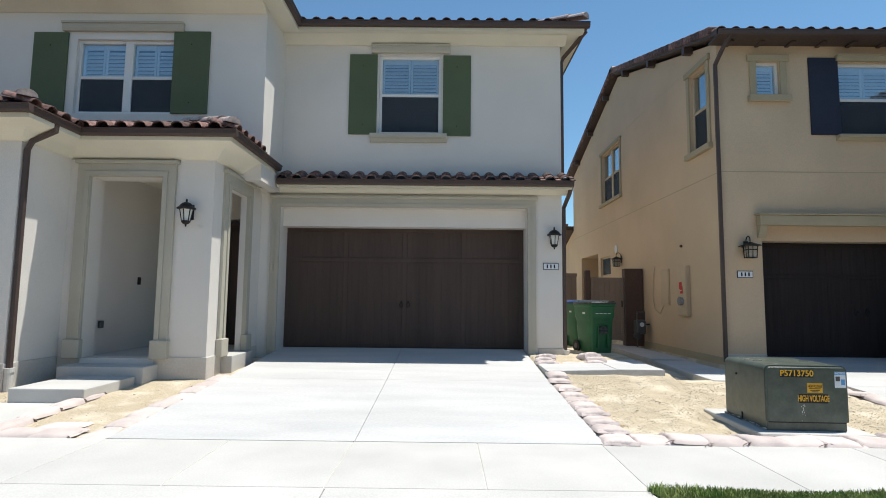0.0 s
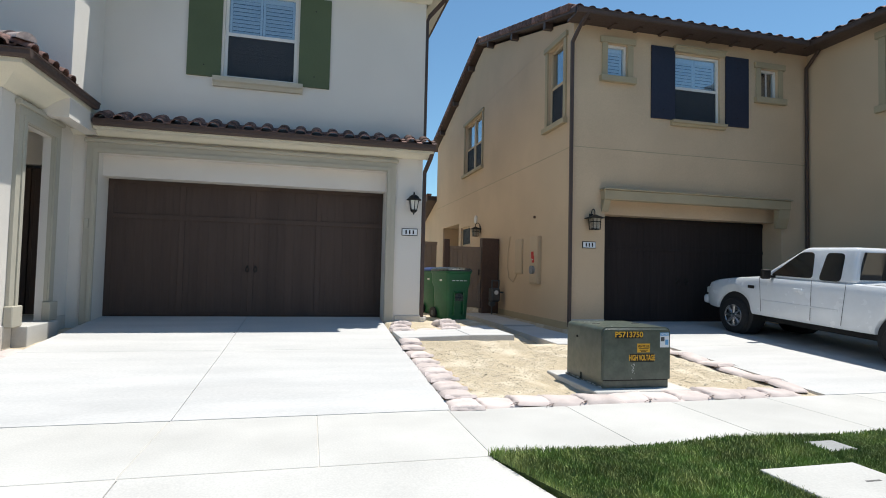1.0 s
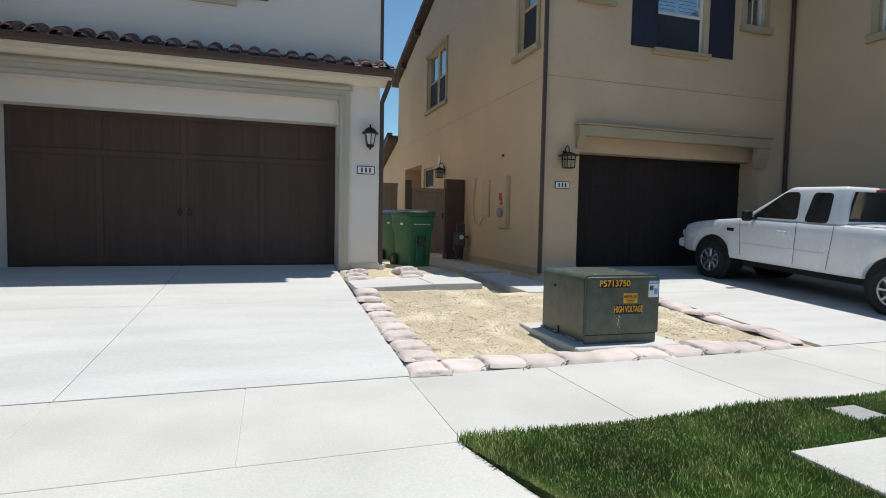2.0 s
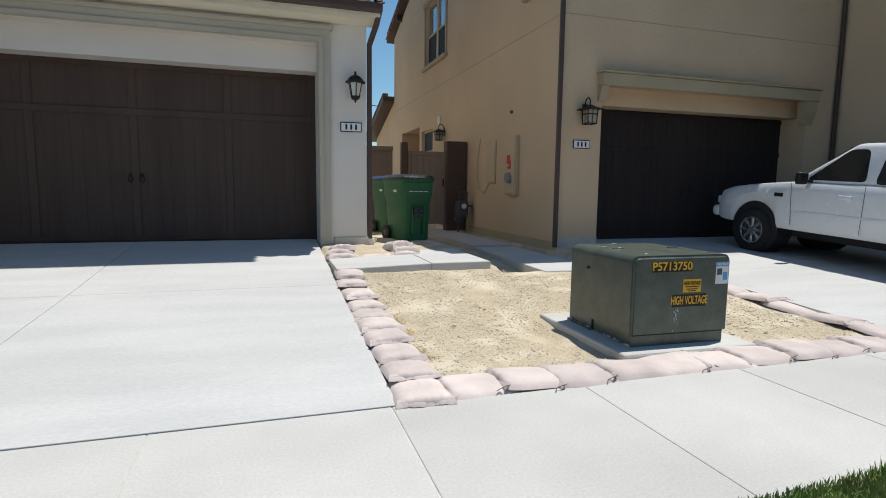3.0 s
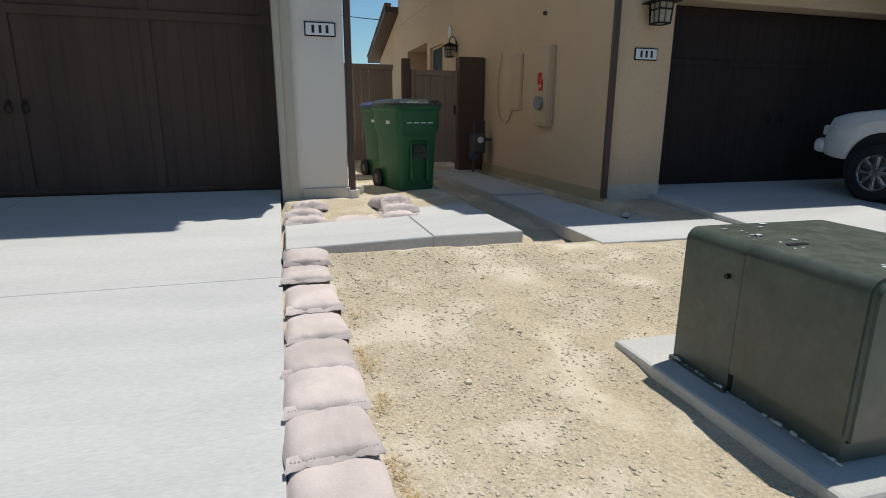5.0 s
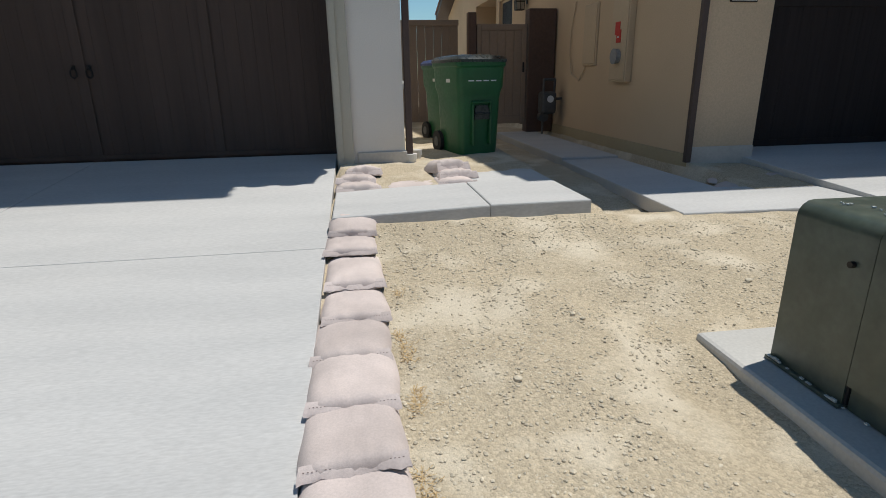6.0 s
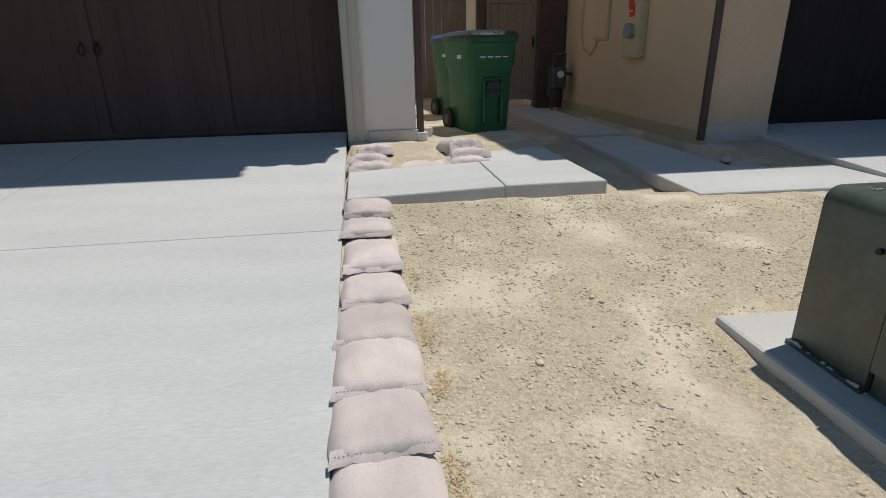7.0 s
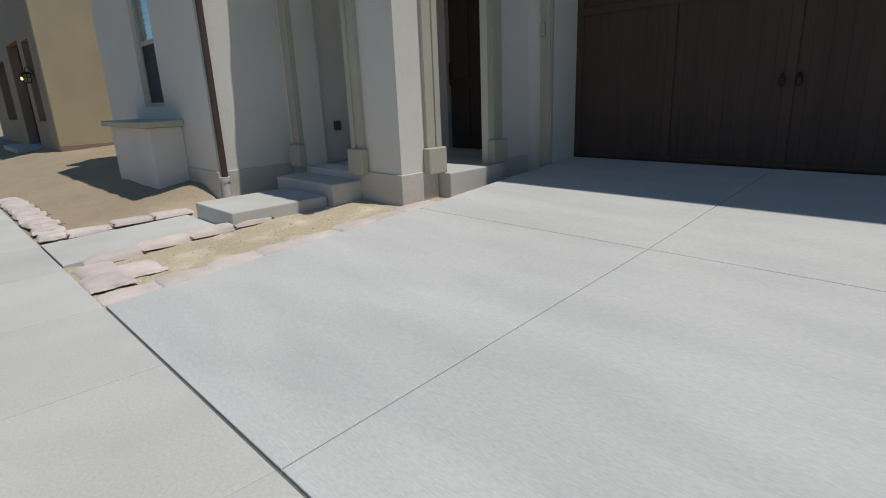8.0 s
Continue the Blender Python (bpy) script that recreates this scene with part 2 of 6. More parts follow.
# ---- building helpers ----
def link(name, bm, mat, parent=None, label="", smooth=False):
    bmesh.ops.recalc_face_normals(bm, faces=bm.faces[:])
    me = bpy.data.meshes.new(name)
    bm.to_mesh(me)
    bm.free()
    me.materials.append(M[mat])
    if smooth:
        for p in me.polygons:
            p.use_smooth = True
        me.set_sharp_from_angle(angle=radians(40))
    ob = new(name, me)
    ob.parent = parent
    if label:
        ob["label"] = label
    return ob


part = link


def raw(name, verts, faces, mat, parent=None, smooth=False):
    me = bpy.data.meshes.new(name)
    me.from_pydata(verts, [], faces)
    me.materials.append(M[mat])
    if smooth:
        me.polygons.foreach_set("use_smooth", [True] * len(me.polygons))
    ob = new(name, me)
    ob.parent = parent
    return ob


def thing(name, label, category, at=(0, 0, 0), rz=0.0, group="", kind=""):
    ob = new(name)
    ob.empty_display_size = 0.1
    ob.matrix_basis = pose(*at, 0, 0, rz)
    return tagged(ob, label, category, group, kind)


def box(bm, x0, x1, y0, y1, z0, z1, bev=0.0, seg=1):
    m = pose((x0 + x1) / 2, (y0 + y1) / 2, (z0 + z1) / 2) @ Matrix.Diagonal((abs(x1 - x0), abs(y1 - y0), abs(z1 - z0), 1))
    g = bmesh.ops.create_cube(bm, size=1, matrix=m)
    if bev:
        es = list({e for v in g["verts"] for e in v.link_edges})
        bmesh.ops.bevel(bm, geom=es, offset=bev, segments=seg, affect="EDGES", profile=0.5)
    return bm


def boxed(*a, **k):
    return box(bmesh.new(), *a, **k)


def rod(bm, p0, p1, r0, r1=None, seg=10):
    p0, p1 = Vector(p0), Vector(p1)
    d = p1 - p0
    m = Matrix.Translation((p0 + p1) / 2) @ d.to_track_quat("Z", "Y").to_matrix().to_4x4()
    bmesh.ops.create_cone(bm, cap_ends=True, segments=seg, radius1=r0, radius2=r0 if r1 is None else r1, depth=d.length, matrix=m)
    return bm


def path_rod(bm, pts, r, seg=8):
    for a, b in zip(pts, pts[1:]):
        rod(bm, a, b, r, seg=seg)
    for p in pts[1:-1]:
        bmesh.ops.create_icosphere(bm, subdivisions=1, radius=r * 1.02, matrix=Matrix.Translation(p))
    return bm


def prism(bm, pts, a, b, axis):
    """Extrudes a closed outline along an axis from a to b."""
    def at(p, c):
        return {"x": (c, p[0], p[1]), "y": (p[0], c, p[1]), "z": (p[0], p[1], c)}[axis]
    lo, hi = [bm.verts.new(at(p, a)) for p in pts], [bm.verts.new(at(p, b)) for p in pts]
    bm.faces.new(lo), bm.faces.new(hi[::-1])
    n = len(pts)
    for i in range(n):
        bm.faces.new((lo[i], hi[i], hi[(i + 1) % n], lo[(i + 1) % n]))
    return bm


def wall(name, mat, parent, axis, u0, u1, z0, z1, d0, d1, holes=()):
    """A thick wall along x (axis 'x') or y, from d0 to d1 across, with openings (u0, u1, z0, z1) through it."""
    us = sorted({u0, u1, *[c for h in holes for c in h[:2]]})
    zs = sorted({z0, z1, *[c for h in holes for c in h[2:]]})
    us, zs = [u for u in us if u0 <= u <= u1], [z for z in zs if z0 <= z <= z1]

    def solid(i, j):
        if not (0 <= i < len(us) - 1 and 0 <= j < len(zs) - 1):
            return False
        u, z = (us[i] + us[i + 1]) / 2, (zs[j] + zs[j + 1]) / 2
        return not any(h[0] < u < h[1] and h[2] < z < h[3] for h in holes)
    bm, known = bmesh.new(), {}

    def v(i, j, d):
        if (i, j, d) not in known:
            known[i, j, d] = bm.verts.new((us[i], d, zs[j]) if axis == "x" else (d, us[i], zs[j]))
        return known[i, j, d]
    for i in range(len(us) - 1):
        for j in range(len(zs) - 1):
            if not solid(i, j):
                continue
            for d in (d0, d1):
                bm.faces.new((v(i, j, d), v(i + 1, j, d), v(i + 1, j + 1, d), v(i, j + 1, d)))
            for (a, b), (p, q) in (((-1, 0), ((0, 0), (0, 1))), ((1, 0), ((1, 0), (1, 1))), ((0, -1), ((0, 0), (1, 0))), ((0, 1), ((0, 1), (1, 1)))):
                if not solid(i + a, j + b):
                    p, q = (i + p[0], j + p[1]), (i + q[0], j + q[1])
                    bm.faces.new((v(*p, d0), v(*q, d0), v(*q, d1), v(*p, d1)))
    return link(name, bm, mat, parent)


def window(parent, axis, face, u0, u1, z0, z1, inward, sash="double", louver=True, vinyl="vinyl", bars=0):
    """A vinyl window in an opening: frame, sashes, panes, interior louvers. face: the wall's outer plane; inward: +1 or -1 across."""
    win = new("window")
    win.parent = parent
    d = face + inward * 0.06

    def bx(bm, a0, a1, b0, b1, c0, c1, bev=0.004):
        b0, b1 = sorted((d + inward * b0, d + inward * b1))
        return box(bm, a0, a1, b0, b1, c0, c1, bev) if axis == "x" else box(bm, b0, b1, a0, a1, c0, c1, bev)
    f, zm = 0.055, z0 + (z1 - z0) * 0.5
    bm = bmesh.new()
    bx(bm, u0, u0 + f, 0, 0.08, z0, z1), bx(bm, u1 - f, u1, 0, 0.08, z0, z1)
    bx(bm, u0 + f, u1 - f, 0, 0.08, z0, z0 + f), bx(bm, u0 + f, u1 - f, 0, 0.08, z1 - f, z1)
    part("window_frame", bm, vinyl, win)
    lights = [(u0 + f, u1 - f)]
    if sash == "twin":
        um = (u0 + u1) / 2
        part("mullion", bx(bmesh.new(), um - 0.075, um + 0.075, -0.005, 0.08, z0 + f, z1 - f), vinyl, win)
        lights = [(u0 + f, um - 0.075), (um + 0.075, u1 - f)]
    for a, b in lights:
        if sash != "single":
            part("meeting_rail", bx(bmesh.new(), a, b, 0.01, 0.06, zm - 0.03, zm + 0.03), vinyl, win)
        halves = [(z0 + f, z1 - f, False)] if sash == "single" else [(zm + 0.03, z1 - f, False), (z0 + f, zm - 0.03, True)]
        for c, e, low in halves:
            p = part("pane", bx(bmesh.new(), a, b, 0.035, 0.041, c, e, 0), "glass", win)
            p.visible_shadow = False
            if low:
                part("insect_screen", bx(bmesh.new(), a, b, 0.022, 0.024, c, e, 0), "screen", win, "grey insect screen")
        for k in range(bars):
            u = a + (b - a) * (k + 1) / (bars + 1)
            part("glazing_bar", bx(bmesh.new(), u - 0.012, u + 0.012, 0.02, 0.034, z0 + f, z1 - f, 0), vinyl, win)
        if louver:
            half = [(a, (a + b) / 2), ((a + b) / 2, b)] if b - a > 0.7 else [(a, b)]
            lo = z0 + f
            for p0, p1 in half:
                st = new("interior_shutter")
                st.parent = win
                bm = bmesh.new()
                bx(bm, p0 + 0.005, p0 + 0.05, 0.075, 0.10, lo, z1 - f), bx(bm, p1 - 0.05, p1 - 0.005, 0.075, 0.10, lo, z1 - f)
                bx(bm, p0 + 0.05, p1 - 0.05, 0.075, 0.10, z1 - f - 0.09, z1 - f), bx(bm, p0 + 0.05, p1 - 0.05, 0.075, 0.10, lo, lo + 0.03)
                part("stile", bm, "louver", st)
                z = lo + 0.055
                while z < z1 - f - 0.1:
                    bm = bx(bmesh.new(), p0 + 0.055, p1 - 0.055, 0.05, 0.126, z - 0.005, z + 0.005, 0)
                    mid = d + inward * 0.088
                    c = Vector((0, mid, z)) if axis == "x" else Vector((mid, 0, z))
                    rot = Matrix.Rotation(radians(60) * (1 if axis == "x" else -1) * inward, 3, "X" if axis == "x" else "Y")
                    bmesh.ops.rotate(bm, verts=bm.verts[:], cent=c, matrix=rot)
                    part("louver", bm, "louver", st)
                    z += 0.072
    # near-black sheet puts the darkness of the unlit room into colour
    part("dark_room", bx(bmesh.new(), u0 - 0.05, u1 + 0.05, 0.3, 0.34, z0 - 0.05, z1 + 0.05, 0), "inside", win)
    return win


# one S-shaped roof tile, lying along +y, its width along +x
def tile_verts():
    prof = []
    for k in range(7):
        a = math.pi * (1 - k / 6)
        prof.append((0.095 + 0.095 * math.cos(a), 0.075 * math.sin(a)))
    prof += [(0.235, -0.006), (0.29, 0.006)]
    top = [(x, z + 0.02) for x, z in prof]
    vs = []
    for y, lift in ((0.0, 0.022), (0.43, 0.0)):
        vs += [(x, y, z + lift) for x, z in top] + [(x, y, z + lift - 0.016) for x, z in top]
    n = len(prof)
    fs = []
    for i in range(n - 1):
        fs += [(i, i + 1, 2 * n + i + 1, 2 * n + i), (n + i + 1, n + i, 3 * n + i, 3 * n + i + 1), (i + 1, i, n + i, n + i + 1)]
    return vs, fs


TILE_V, TILE_F = tile_verts()
tile_mesh = bpy.data.meshes.new("tile")
tile_mesh.from_pydata(TILE_V, [], TILE_F)
tile_mesh.materials.append(M["tile"])
tile_mesh.polygons.foreach_set("use_smooth", [True] * len(tile_mesh.polygons))
tile_mesh.set_sharp_from_angle(angle=radians(50))
PITCH, COURSE = 0.287, 0.355


def cap_mesh():
    vs, fs, n = [], [], 8
    for y, r in ((0.0, 0.115), (0.45, 0.095)):
        for k in range(n + 1):
            a = math.pi * k / n
            vs.append((r * math.cos(a), y, r * 0.85 * math.sin(a)))
    for i in range(n):
        fs.append((i, i + 1, n + 2 + i, n + 1 + i))
    fs.append(tuple(range(n + 1)))
    me = bpy.data.meshes.new("ridge_tile")
    me.from_pydata(vs, [], fs)
    me.materials.append(M["ridge"])
    me.polygons.foreach_set("use_smooth", [True] * len(me.polygons))
    me.set_sharp_from_angle(angle=radians(50))
    return me


CAP = cap_mesh()


def lay_tiles(roof, eave, along, up, inside, width, length, parts=True, first=0):
    """Lays tiles on a plane: eave corner, unit direction along the eave, unit direction up the slope; inside(x, y) tells where."""
    eave, along, up = Vector(eave), Vector(along).normalized(), Vector(up).normalized()
    nrm = along.cross(up).normalized()
    vs, fs = [], []
    rng = random.Random(len(roof.children) + int(width * 10))
    for r in range(first, int(length / COURSE) + 1):
        for c in range(int(width / PITCH) + 1):
            p = eave + along * (c * PITCH) + up * (r * COURSE)
            mid = p + along * 0.14 + up * 0.2
            if not inside(mid.x, mid.y):
                continue
            a = along + up * rng.uniform(-0.012, 0.012)
            m = Matrix((a, up, nrm)).transposed().to_4x4()
            m.translation = p + nrm * rng.uniform(0, 0.006) + up * rng.uniform(-0.012, 0.012)
            if parts:
                t = new("tile", tile_mesh)
                t.parent = roof
                t.matrix_basis = m
            else:
                o = len(vs)
                vs += [tuple(m @ Vector(v)) for v in TILE_V]
                fs += [tuple(o + i for i in f) for f in TILE_F]
    if vs:
        ob = raw("tile_field", vs, fs, "tile", roof, True)
        ob["kind"] = "stuff"


def lay_caps(roof, p0, p1, lift=0.06):
    p0, p1 = Vector(p0), Vector(p1)
    d = (p1 - p0)
    n = max(1, int(d.length / 0.38))
    up = d.normalized()
    side = up.cross(Vector((0, 0, 1))).normalized()
    nrm = side.cross(up)
    for i in range(n):
        t = new("ridge_tile", CAP)
        t.parent = roof
        m = Matrix((side, up, nrm)).transposed().to_4x4()
        m.translation = p0 + d * (i / n) + nrm * (lift + 0.012 * (i % 2))
        t.matrix_basis = m


def gutter(parent, p0, p1, out, name="gutter"):
    """A brown box gutter with a lip along the eave, on the side that out points to."""
    p0, p1, out = Vector(p0), Vector(p1), Vector(out).normalized()
    prof = [(0, 0.0), (0.065, 0.0), (0.085, 0.03), (0.09, 0.085), (0.105, 0.09), (0.105, 0.105), (0, 0.105)]
    bm = bmesh.new()
    a = [bm.verts.new(p0 + out * u + Vector((0, 0, z))) for u, z in prof]
    b = [bm.verts.new(p1 + out * u + Vector((0, 0, z))) for u, z in prof]
    bm.faces.new(a), bm.faces.new(b[::-1])
    for i in range(len(prof)):
        j = (i + 1) % len(prof)
        bm.faces.new((a[i], b[i], b[j], a[j]))
    return part(name, bm, "brown", parent)


def sheet(name, mat, parent, pts, thick=0.05):
    """A flat slab from its upper outline, thickened downwards."""
    bm = bmesh.new()
    up = [bm.verts.new(p) for p in pts]
    lo = [bm.verts.new((p[0], p[1], p[2] - thick)) for p in pts]
    bm.faces.new(up), bm.faces.new(lo[::-1])
    n = len(pts)
    for i in range(n):
        bm.faces.new((up[i], lo[i], lo[(i + 1) % n], up[(i + 1) % n]))
    return link(name, bm, mat, parent)


def lettering(body, size, mat, parent, m, label=""):
    cu = bpy.data.curves.new("lettering", "FONT")
    cu.offset = 0.0014 * size / 0.07
    cu.body, cu.size, cu.extrude, cu.align_x, cu.align_y = body, size, 0.0006, "CENTER", "CENTER"
    tmp = new("lettering", cu)
    me = bpy.data.meshes.new_from_object(tmp.evaluated_get(bpy.context.evaluated_depsgraph_get()))
    bpy.data.objects.remove(tmp)
    me.materials.clear()
    me.materials.append(M[mat])
    ob = new("lettering", me)
    ob.parent = parent
    ob.matrix_basis = m
    if label:
        ob["label"] = label
    return ob


# ---- ground, road, concrete ----
DW_L, DW_R, DW_MID = -3.46, 1.47, -1.0          # driveway of the white house
B_L, B_R = 5.95, 11.0                           # driveway of the tan house


def drive_z(y):
    return 0.0 + 0.0621 * (y - 5.07) if y < 7.97 else 0.18 + 0.0795 * (y - 7.97)


def soil_z(x, y):
    z = 0.0 if y < 5.1 else 0.052 * (y - 5.1) if y < 10 else 0.255
    z -= 0.02
    if y < 5.06:
        z = -0.06
    if y < 1.8:
        z = -0.3
    if DW_L + 0.1 < x < DW_R - 0.12 and 5.0 < y < 10.9:
        z -= 0.12
    if B_L < x < 12 and 5.0 < y < 10.9:
        z -= 0.1
    if 3.42 < x < 5.28 and y > 8.0:
        z -= 0.14 * min(1, max(0, y - 8.45) / 0.5)
    if 1.5 < x < 3.5 and y > 7.7:
        z += 0.115 * min(1, (y - 7.7) / 0.6)
    if 1.45 < x < 3.42 and 8.25 < y < 9.16:
        z -= 0.045
    if -5.97 < x < -4.86 and 5.05 < y < 6.6:
        z -= 0.06
    if 5.2 < x < 6.2 and 8.35 < y < 9.05:
        z -= 0.07
    if x < -6.1 and y > 5.3:
        z += min(0.2, 0.12 * (y - 5.3)) * min(1, (-6.1 - x) / 0.6)
    if 1.34 < x < 2.1 and 5.1 < y < 9:
        z = max(z, drive_z(y) - 0.03 - max(0, x - 1.47) * 0.16)
    dip = max(abs(x - 3.8) / 0.75, abs(y - 6.05) / 0.85)
    if dip < 1.45:
        z = z + (min(z, 0.012) - z) * min(1, (1.45 - dip) / 0.4)
    z -= 0.06 * max(0, 1 - abs(x - 3.02) / 0.36) * min(1, max(0, (y - 5.45) / 0.15)) * min(1, max(0, (6.7 - y) / 0.4))
    if y > 5.15:
        z += 0.022 * noise.noise((x * 2.2, y * 2.2, 0)) + 0.010 * noise.noise((x * 7, y * 7, 3)) + 0.004 * noise.noise((x * 19, y * 19, 5))
    return z


def spaced(edges):
    out = []
    for a, b, step in edges:
        n = max(1, round((b - a) / step))
        out += [a + (b - a) * i / n for i in range(n)]
    return out + [edges[-1][1]]


gx = spaced([(-600, -60, 90), (-60, -12, 3), (-12, -6.3, 0.09), (-6.3, -3.3, 0.09), (-3.3, 1.4, 0.4), (1.4, 6.2, 0.06), (6.2, 14, 0.5), (14, 60, 4), (60, 600, 90)])
gy = spaced([(-600, -40, 80), (-40, 1.7, 2), (1.7, 5.0, 0.3), (5.0, 8.6, 0.06), (8.6, 10.4, 0.12), (10.4, 16, 0.35), (16, 60, 4), (60, 600, 90)])
nx = len(gx)
ground = raw("ground", [(x, y, soil_z(x, y)) for y in gy for x in gx],
             [(j * nx + i, j * nx + i + 1, (j + 1) * nx + i + 1, (j + 1) * nx + i) for j in range(len(gy) - 1) for i in range(nx - 1)], "dirt", None, True)
tagged(ground, "dry sandy tan soil with small clods and pebbles", "ground", kind="structure")

road = thing("road", "grey asphalt street along the kerb", "road", kind="structure")
part("surface", boxed(-80, 80, -9, 1.45, -0.3, -0.13), "asphalt", road)
kerb = thing("kerb", "pale concrete kerb beside the street", "kerb", kind="structure")
part("gutter_pan", boxed(-80, 80, 1.45, 1.75, -0.3, -0.12, 0.01), "walkcon", kerb)
part("kerb_stone", boxed(2.05, 80, 1.754, 1.9, -0.3, 0.01, 0.03, 2), "walkcon", kerb)
part("kerb_stone", boxed(-80, -4.3, 1.754, 1.9, -0.3, 0.01, 0.03, 2), "walkcon", kerb)


def slab(name, parent, outline, zfun, mat, thick=0.12, bev=0.008):
    """A concrete panel from its outline seen from above, with worn edges."""
    bm = bmesh.new()
    up = [bm.verts.new((x, y, zfun(x, y))) for x, y in outline]
    lo = [bm.verts.new((x, y, zfun(x, y) - thick)) for x, y in outline]
    top = bm.faces.new(up)
    bm.faces.new(lo[::-1])
    n = len(outline)
    for i in range(n):
        bm.faces.new((up[i], lo[i], lo[(i + 1) % n], up[(i + 1) % n]))
    if bev:
        bmesh.ops.bevel(bm, geom=list(top.edges), offset=bev, segments=2, affect="EDGES", profile=0.5)
    return link(name, bm, mat, parent)


def quad(x0, x1, y0, y1):
    return [(x0, y0), (x1, y0), (x1, y1), (x0, y1)]


drive = thing("driveway", "pale broom-finished concrete driveway of the white house", "driveway", kind="structure")
G = 0.0028
for x0, x1 in ((DW_L, DW_MID - G), (DW_MID + G, DW_R)):
    slab("concrete_panel", drive, quad(x0, x1, 5.083, 7.97 - G), lambda x, y: drive_z(y), "concrete", bev=0.004)
    slab("concrete_panel", drive, quad(x0, x1, 7.97 + G, 10.78), lambda x, y: drive_z(y), "concrete", bev=0.004)
apron = thing("driveway_apron", "pale concrete driveway apron sloping to the street", "driveway", kind="structure")
az = lambda x, y: -0.115 * max(0, (3.6 - y) / 1.85) ** 2.2 if y < 3.6 else 0.0
slab("concrete_panel", apron, [(-4.2, 1.76), (-1.0 - G, 1.76), (-1.0 - G, 3.755), (-3.86, 3.755)], az, "walkcon")
slab("concrete_panel", apron, [(-1.0 + G, 1.76), (2.02, 1.76), (1.41, 3.755), (-1.0 + G, 3.755)], az, "walkcon")
pave = thing("pavement", "pale concrete pavement slabs with tooled joints", "pavement", kind="structure")
for k in range(-14, 20):
    x = 0.21 + 1.22 * k
    slab("paving_slab", pave, quad(x + 0.0025, x + 1.2175, 3.764, 5.068), lambda x, y: 0.0, "walkcon", bev=0.006)
bed = thing("joint_filler", "dark gritty filler in the pavement joints", "joint", kind="structure")
part("filler", boxed(-17, 24, 3.74, 5.065, -0.08, -0.005), "footing", bed)
part("filler", boxed(DW_L + 0.02, DW_R - 0.02, 5.05, 5.1, -0.1, -0.016), "joint", bed)

drive_b = thing("driveway", "pale concrete driveway of the tan house", "driveway", kind="structure")
bz = lambda x, y: 0.0 + 0.058 * (y - 5.07)
for x0, x1 in ((B_L, 8.47), (8.476, B_R)):
    slab("concrete_panel", drive_b, quad(x0, x1, 5.083, 7.94), bz, "concrete", bev=0.004)
    slab("concrete_panel", drive_b, quad(x0, x1, 7.946, 10.75), bz, "concrete", bev=0.004)

path_a = thing("side_path", "raised pale concrete path beside the white house", "path", kind="structure")
slab("concrete_panel", path_a, quad(1.50, 2.6, 8.27, 9.16), lambda x, y: 0.30 + 0.03 * (x - 1.5), "concrete", 0.16, 0.012)
slab("concrete_panel", path_a, quad(2.606, 3.355, 8.28, 10.9), lambda x, y: 0.335, "concrete", 0.16, 0.012)
slab("concrete_panel", path_a, quad(2.606, 3.355, 10.906, 14.6), lambda x, y: 0.335, "concrete", 0.16, 0.012)
path_b = thing("side_path", "low pale concrete path beside the tan house", "path", kind="structure")
slab("concrete_panel", path_b, [(4.15, 8.36), (B_L - 0.01, 8.3), (B_L - 0.01, 9.1), (5.0, 9.2), (5.0, 11.2), (4.25, 11.2)], lambda x, y: 0.17, "concrete", 0.12, 0.012)
slab("concrete_panel", path_b, quad(4.25, 5.0, 11.206, 14.6), lambda x, y: 0.2, "concrete", 0.12, 0.012)

walk_a = thing("front_walk", "pale concrete front walk to the entry steps", "path", kind="structure")
slab("concrete_panel", walk_a, quad(-5.95, -4.88, 5.083, 6.53), lambda x, y: 0.0 + 0.035 * (y - 5.08), "walkcon")

lawn_soil = thing("lawn_bed", "dark soil under the parkway lawn", "ground", kind="structure")
slab("soil", lawn_soil, [(2.06, 1.91), (40, 1.91), (40, 3.758), (1.425, 3.758)], lambda x, y: -0.05 if x < 3 and y < 2.5 else 0.0, "turf", 0.2, 0)

# ---- white house ----
YA, YU, YL, YP = 10.3, 9.1, 7.05, 8.08
XR, XE, XU, XP, XL, XW = 2.185, 2.28, -3.45, -3.83, -6.15, -10.3
house = thing("white_house", "two-storey white stucco house with brown tile roof and green shutters", "house")
wall("wall", "white", house, "x", XP, XR, 0.1, 6.75, YA, YA + 0.2, [(-3.44, 1.49, 0.0, 3.22), (-1.52, -0.25, 4.74, 6.40)])
wall("wall", "white", house, "y", YA + 0.2, 22, 0.1, 6.75, XR - 0.2, XR)
wall("wall", "white", house, "x", XW, XR, 0.1, 6.75, 22, 22.2)
wall("wall", "white", house, "x", XW, XU, 3.5, 6.75, YU, YU + 0.2, [(-6.93, -5.06, 4.70, 6.10)])
wall("wall", "white", house, "y", YU + 0.2, YA, 3.5, 6.75, XU - 0.2, XU)
wall("wall", "white", house, "x", XW, XL, 0.1, 3.95, YL, YL + 0.2, [(-8.55, -7.7, 1.28, 3.05)])
wall("wall", "white", house, "y", YL, 22, 0.1, 6.6, XW - 0.2, XW)
wall("wall", "white", house, "y", YL + 0.2, YP, 0.1, 3.95, XL - 0.2, XL)
wall("wall", "white", house, "y", YP + 0.32, 10.6, 0.1, 3.95, XL, XL + 0.25)
